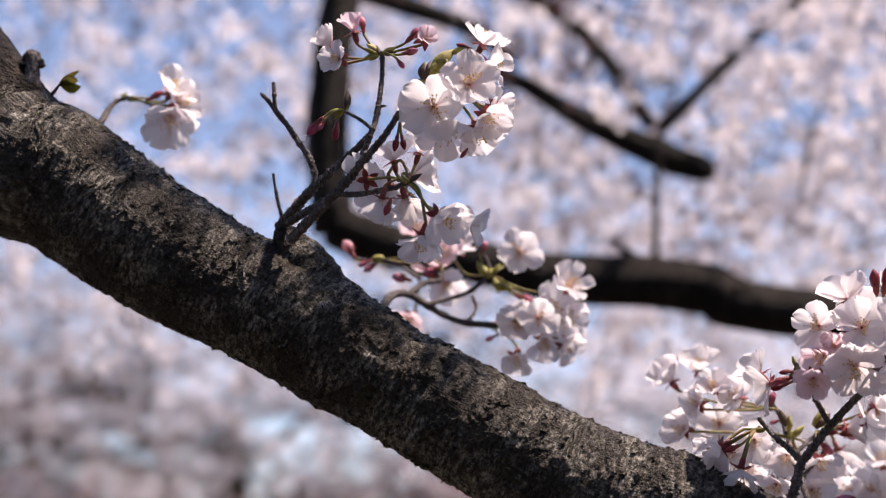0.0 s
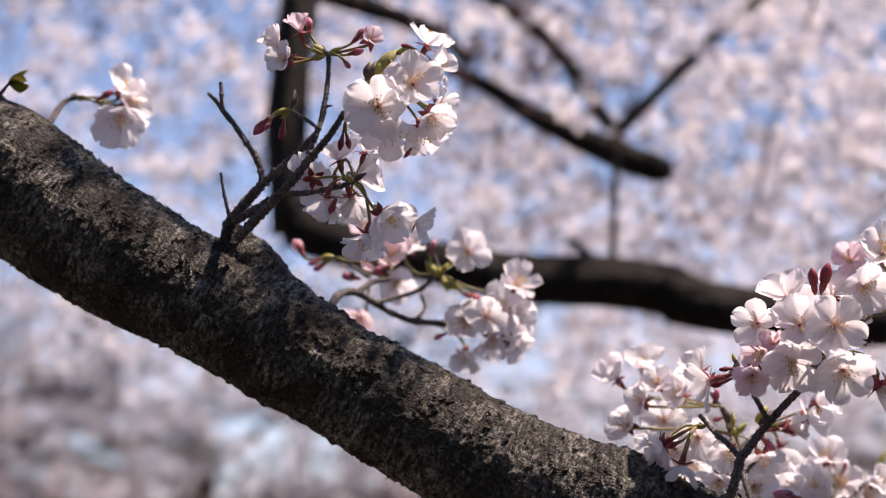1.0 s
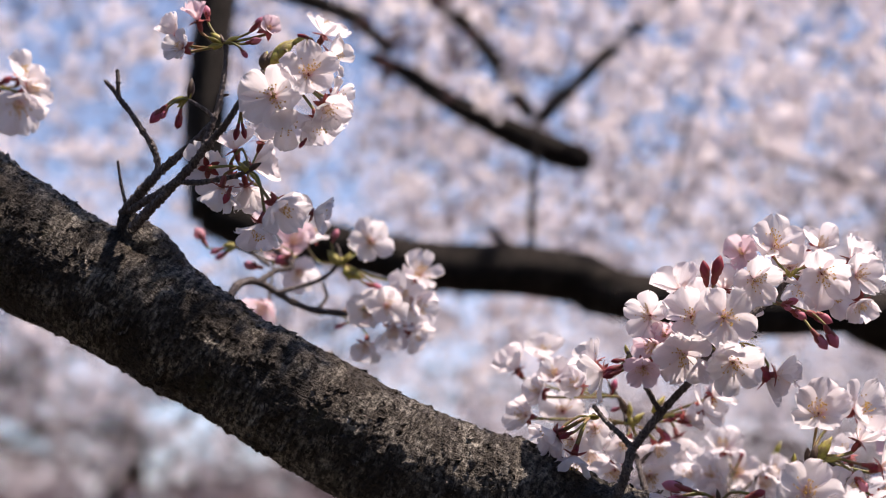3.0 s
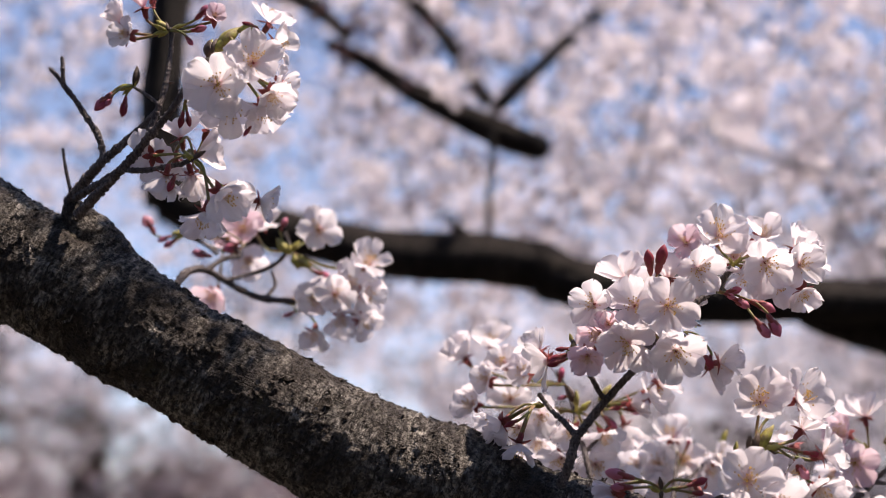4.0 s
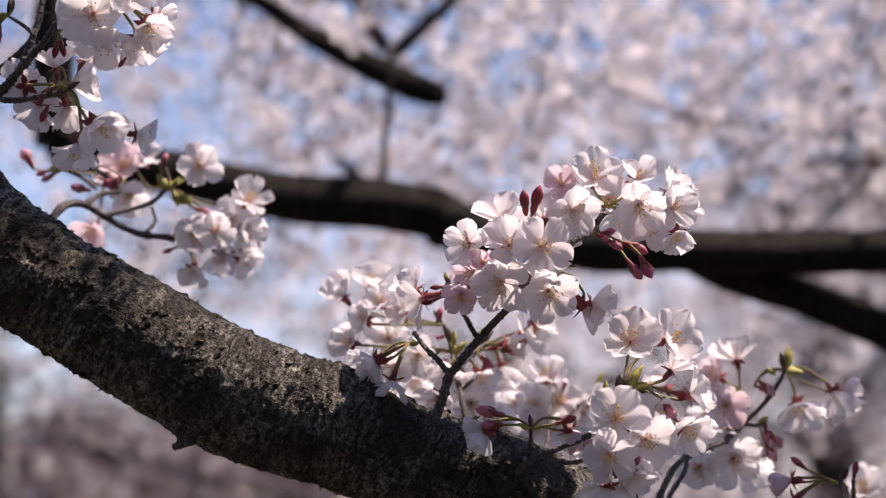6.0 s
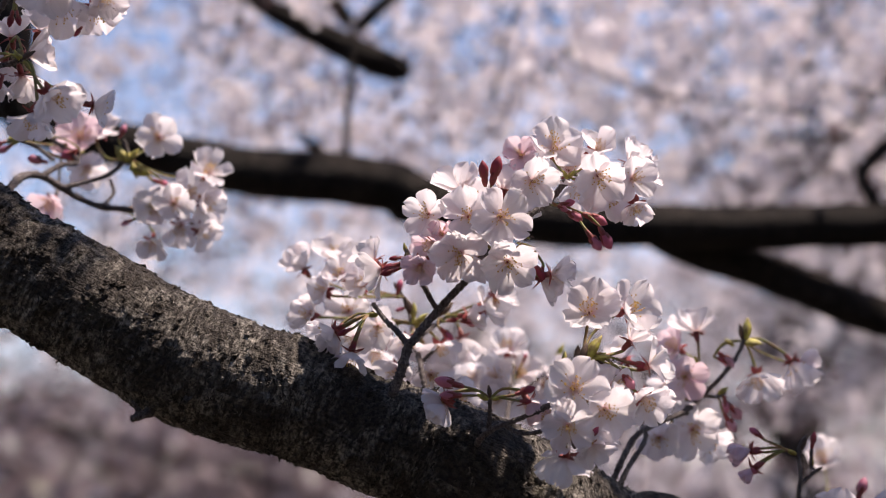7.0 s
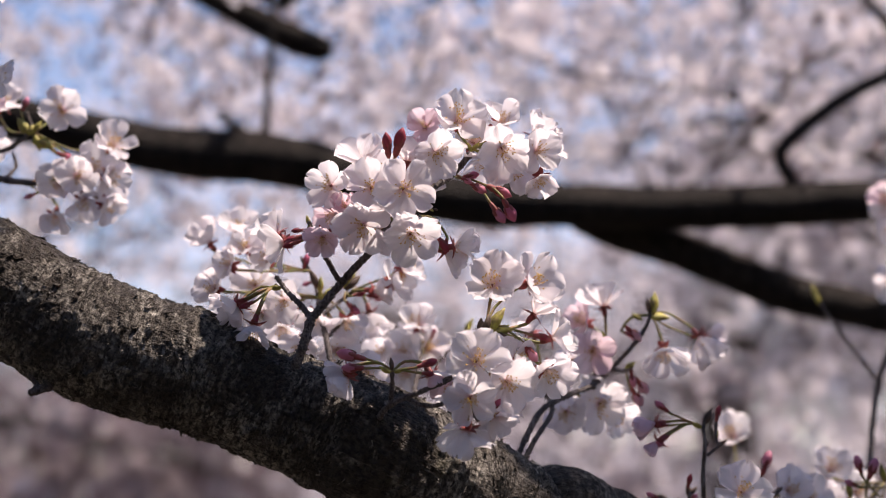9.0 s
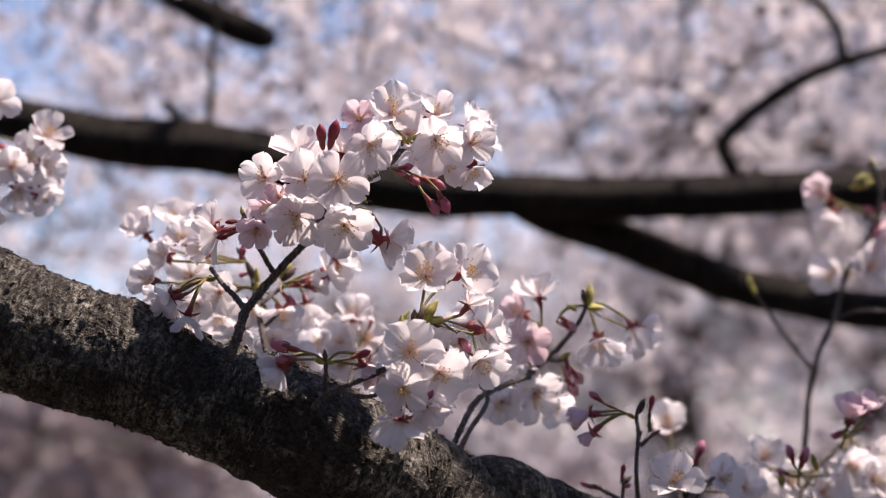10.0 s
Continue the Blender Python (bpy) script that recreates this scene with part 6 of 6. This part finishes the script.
flower(s, (0.3291, 1.0600, 1.5811), (0, -0.85, 0.45), 0.0196, 66, (0.3565, 1.1000, 1.5743))
flower(s, (0.3783, 1.1200, 1.5818), (0.3, -0.7, 0.3), 0.0168, 60, (0.3565, 1.1000, 1.5743))
flower(s, (0.4036, 1.1500, 1.5756), (-0.1, -0.8, 0.3), 0.0173, 64, (0.3565, 1.1000, 1.5743))
flower(s, (0.4282, 1.1800, 1.5957), (0, -0.7, 0.5), 0.0186, 62, (0.4722, 1.1900, 1.5868))
flower(s, (0.4538, 1.2000, 1.5792), (0.2, -0.8, 0.2), 0.0180, 64, (0.4722, 1.1900, 1.5868))
flower(s, (0.5022, 1.2000, 1.5920), (0.1, -0.7, -0.4), 0.0205, 64, (0.5027, 1.2000, 1.6108))
flower(s, (0.5279, 1.2200, 1.6006), (0.4, -0.7, -0.2), 0.0192, 62, (0.5027, 1.2000, 1.6108))
flower(s, (0.4797, 1.2000, 1.5710), (0.1, -0.8, 0.2), 0.0180, 62, (0.4722, 1.1900, 1.5868))
flower(s, (0.5194, 1.2000, 1.5795), (0.2, -0.8, 0.1), 0.0189, 62, (0.5027, 1.2000, 1.6108))
twig(s, 0.0017, 0.0012, (0.3800, 1.1350, 1.4600), (0.3840, 1.2200, 1.5300), (0.3890, 1.2850, 1.5950))
flower(s, (0.3904, 1.3000, 1.6225), (-0.2, -0.5, 0.5), 0.0204, 56, (0.3890, 1.2850, 1.5930))
flower(s, (0.4278, 1.2000, 1.5749), (0.3, -0.6, 0.1), 0.0164, 60, (0.4722, 1.1900, 1.5868))
flower(s, (0.4650, 1.1000, 1.6228), (0.1, -0.4, 0.75), 0.0173, 48, (0.5027, 1.2000, 1.6108), pink=True)
flower(s, (0.4773, 1.1000, 1.6287), (0.3, -0.4, 0.7), 0.0135, 44, (0.5027, 1.2000, 1.6108), pink=True)
bud(s, (0.4608, 1.1000, 1.6151), (-0.8144, 0.0000, -0.5803), 0.0101, (0.5027, 1.2000, 1.6108), pink=0.6)
bud(s, (0.4729, 1.1000, 1.6152), (0.9513, -0.0000, 0.3083), 0.0064, (0.5027, 1.2000, 1.6108), pink=0.4)
bud(s, (0.4241, 1.1000, 1.5918), (-0.2668, 0.0000, 0.9638), 0.0139, (0.4722, 1.1900, 1.5868), pink=0.5)
bud(s, (0.4280, 1.1000, 1.5880), (0.3820, 0.0000, 0.9242), 0.0166, (0.4722, 1.1900, 1.5868), pink=0.3)
bud(s, (0.4219, 1.1000, 1.5841), (-0.9345, 0.0000, 0.3560), 0.0106, (0.4722, 1.1900, 1.5868), pink=0.4)

s = spray((0.4985, 1.3000, 1.5333), "tall thin twig with blurred blossoms and green shoots")
twig(s, 0.0030, 0.0018, (0.4866, 1.2800, 1.5166), (0.5083, 1.3300, 1.5686), (0.5202, 1.3500, 1.6105), (0.5261, 1.3500, 1.6531), (0.5358, 1.3500, 1.6866), (0.5515, 1.3500, 1.7181), (0.5608, 1.3500, 1.7497), (0.5792, 1.3500, 1.7793), (0.5925, 1.3500, 1.8041))
twig(s, 0.0017, 0.0013, (0.5275, 1.3500, 1.6722), (0.5073, 1.3500, 1.6982), (0.4857, 1.3500, 1.7290), (0.4762, 1.3500, 1.7456))
twig(s, 0.0015, 0.0013, (0.5524, 1.3500, 1.7148), (0.5726, 1.3500, 1.7209), (0.5977, 1.3500, 1.7213))
twig(s, 0.0022, 0.0018, (0.5925, 1.3500, 1.8041), (0.5958, 1.3500, 1.8288), (0.5864, 1.3500, 1.8533))
bract(s, (0.4785, 1.3500, 1.7385), (-0.3181, 0.0000, 0.9480), 0.0132, fat=0.2)
bract(s, (0.4809, 1.3500, 1.7337), (-0.3096, 0.0000, 0.9509), 0.0113, fat=0.2)
bract(s, (0.5885, 1.3500, 1.8385), (-0.9441, 0.0000, -0.3296), 0.0183, fat=0.2)
bract(s, (0.5912, 1.3500, 1.8435), (-0.3015, 0.0000, 0.9535), 0.0116, fat=0.2)
bract(s, (0.5899, 1.3500, 1.8336), (-0.9411, 0.0000, -0.3382), 0.0236, fat=0.2)
bract(s, (0.5048, 1.3500, 1.6981), (0.9075, 0.0000, 0.4200), 0.0062, fat=0.2)
bract(s, (0.5607, 1.3500, 1.7473), (-0.2556, 0.0000, 0.9668), 0.0094, fat=0.2)
flower(s, (0.5534, 1.3500, 1.7544), (-0.7, -0.3, -0.2), 0.0231, 46, (0.5592, 1.3500, 1.7473))
flower(s, (0.5822, 1.3500, 1.7589), (0.05, -0.97, 0.05), 0.0240, 70, (0.5592, 1.3500, 1.7473))
flower(s, (0.5475, 1.3500, 1.8177), (-0.75, -0.3, 0.1), 0.0194, 42, (0.5899, 1.3500, 1.7992))
flower(s, (0.5522, 1.3500, 1.8056), (-0.5, -0.3, -0.6), 0.0194, 44, (0.5899, 1.3500, 1.7992))
flower(s, (0.5426, 1.3500, 1.8225), (-0.6, -0.4, 0.4), 0.0157, 48, (0.5899, 1.3500, 1.7992), pink=True)
bud(s, (0.5925, 1.3500, 1.8041), (-0.8698, 0.0000, 0.4933), 0.0143, (0.5899, 1.3500, 1.7992), pink=0.3)
bud(s, (0.5939, 1.3500, 1.7993), (-0.4262, 0.0000, -0.9046), 0.0164, (0.5899, 1.3500, 1.7992), pink=0.2)
bud(s, (0.5952, 1.3500, 1.8067), (0.4961, 0.0000, 0.8683), 0.0086, (0.5899, 1.3500, 1.7992), pink=0.3)
flower(s, (0.5946, 1.3500, 1.7895), (0.3, -0.6, -0.4), 0.0203, 60, (0.5899, 1.3500, 1.7992), pink=True)

s = spray((-0.1013, 0.9900, 1.6452), "short broken dead twig stub under the limb")
twig(s, 0.0042, 0.0022, (-0.0955, 0.9950, 1.6505), (-0.1007, 0.9850, 1.6450), (-0.1065, 0.9800, 1.6417), (-0.1113, 0.9800, 1.6398))
twig(s, 0.0020, 0.0012, (-0.1052, 0.9820, 1.6432), (-0.1083, 0.9800, 1.6473), (-0.1107, 0.9780, 1.6508))

# blossoms that fill the back of the full spray
HEART, TIP = (0.0855, 0.9720, 1.7432), (0.1476, 0.9800, 1.7873)
flower(full_spray, (0.0920, 0.9850, 1.7690), (-0.1, -0.6, 0.5), 0.0168, 58, HEART)
flower(full_spray, (0.1150, 0.9860, 1.7640), (0.2, -0.7, 0.3), 0.0160, 60, HEART)
flower(full_spray, (0.0740, 0.9800, 1.7440), (-0.3, -0.8, -0.2), 0.0160, 60, HEART, pink=True)
flower(full_spray, (0.0930, 0.9800, 1.7400), (0.1, -0.8, -0.4), 0.0160, 60, HEART)
flower(full_spray, (0.1490, 0.9880, 1.7930), (0.0, -0.7, 0.3), 0.0160, 58, TIP)
flower(full_spray, (0.1730, 0.9860, 1.7760), (0.2, -0.8, -0.4), 0.0165, 60, TIP)
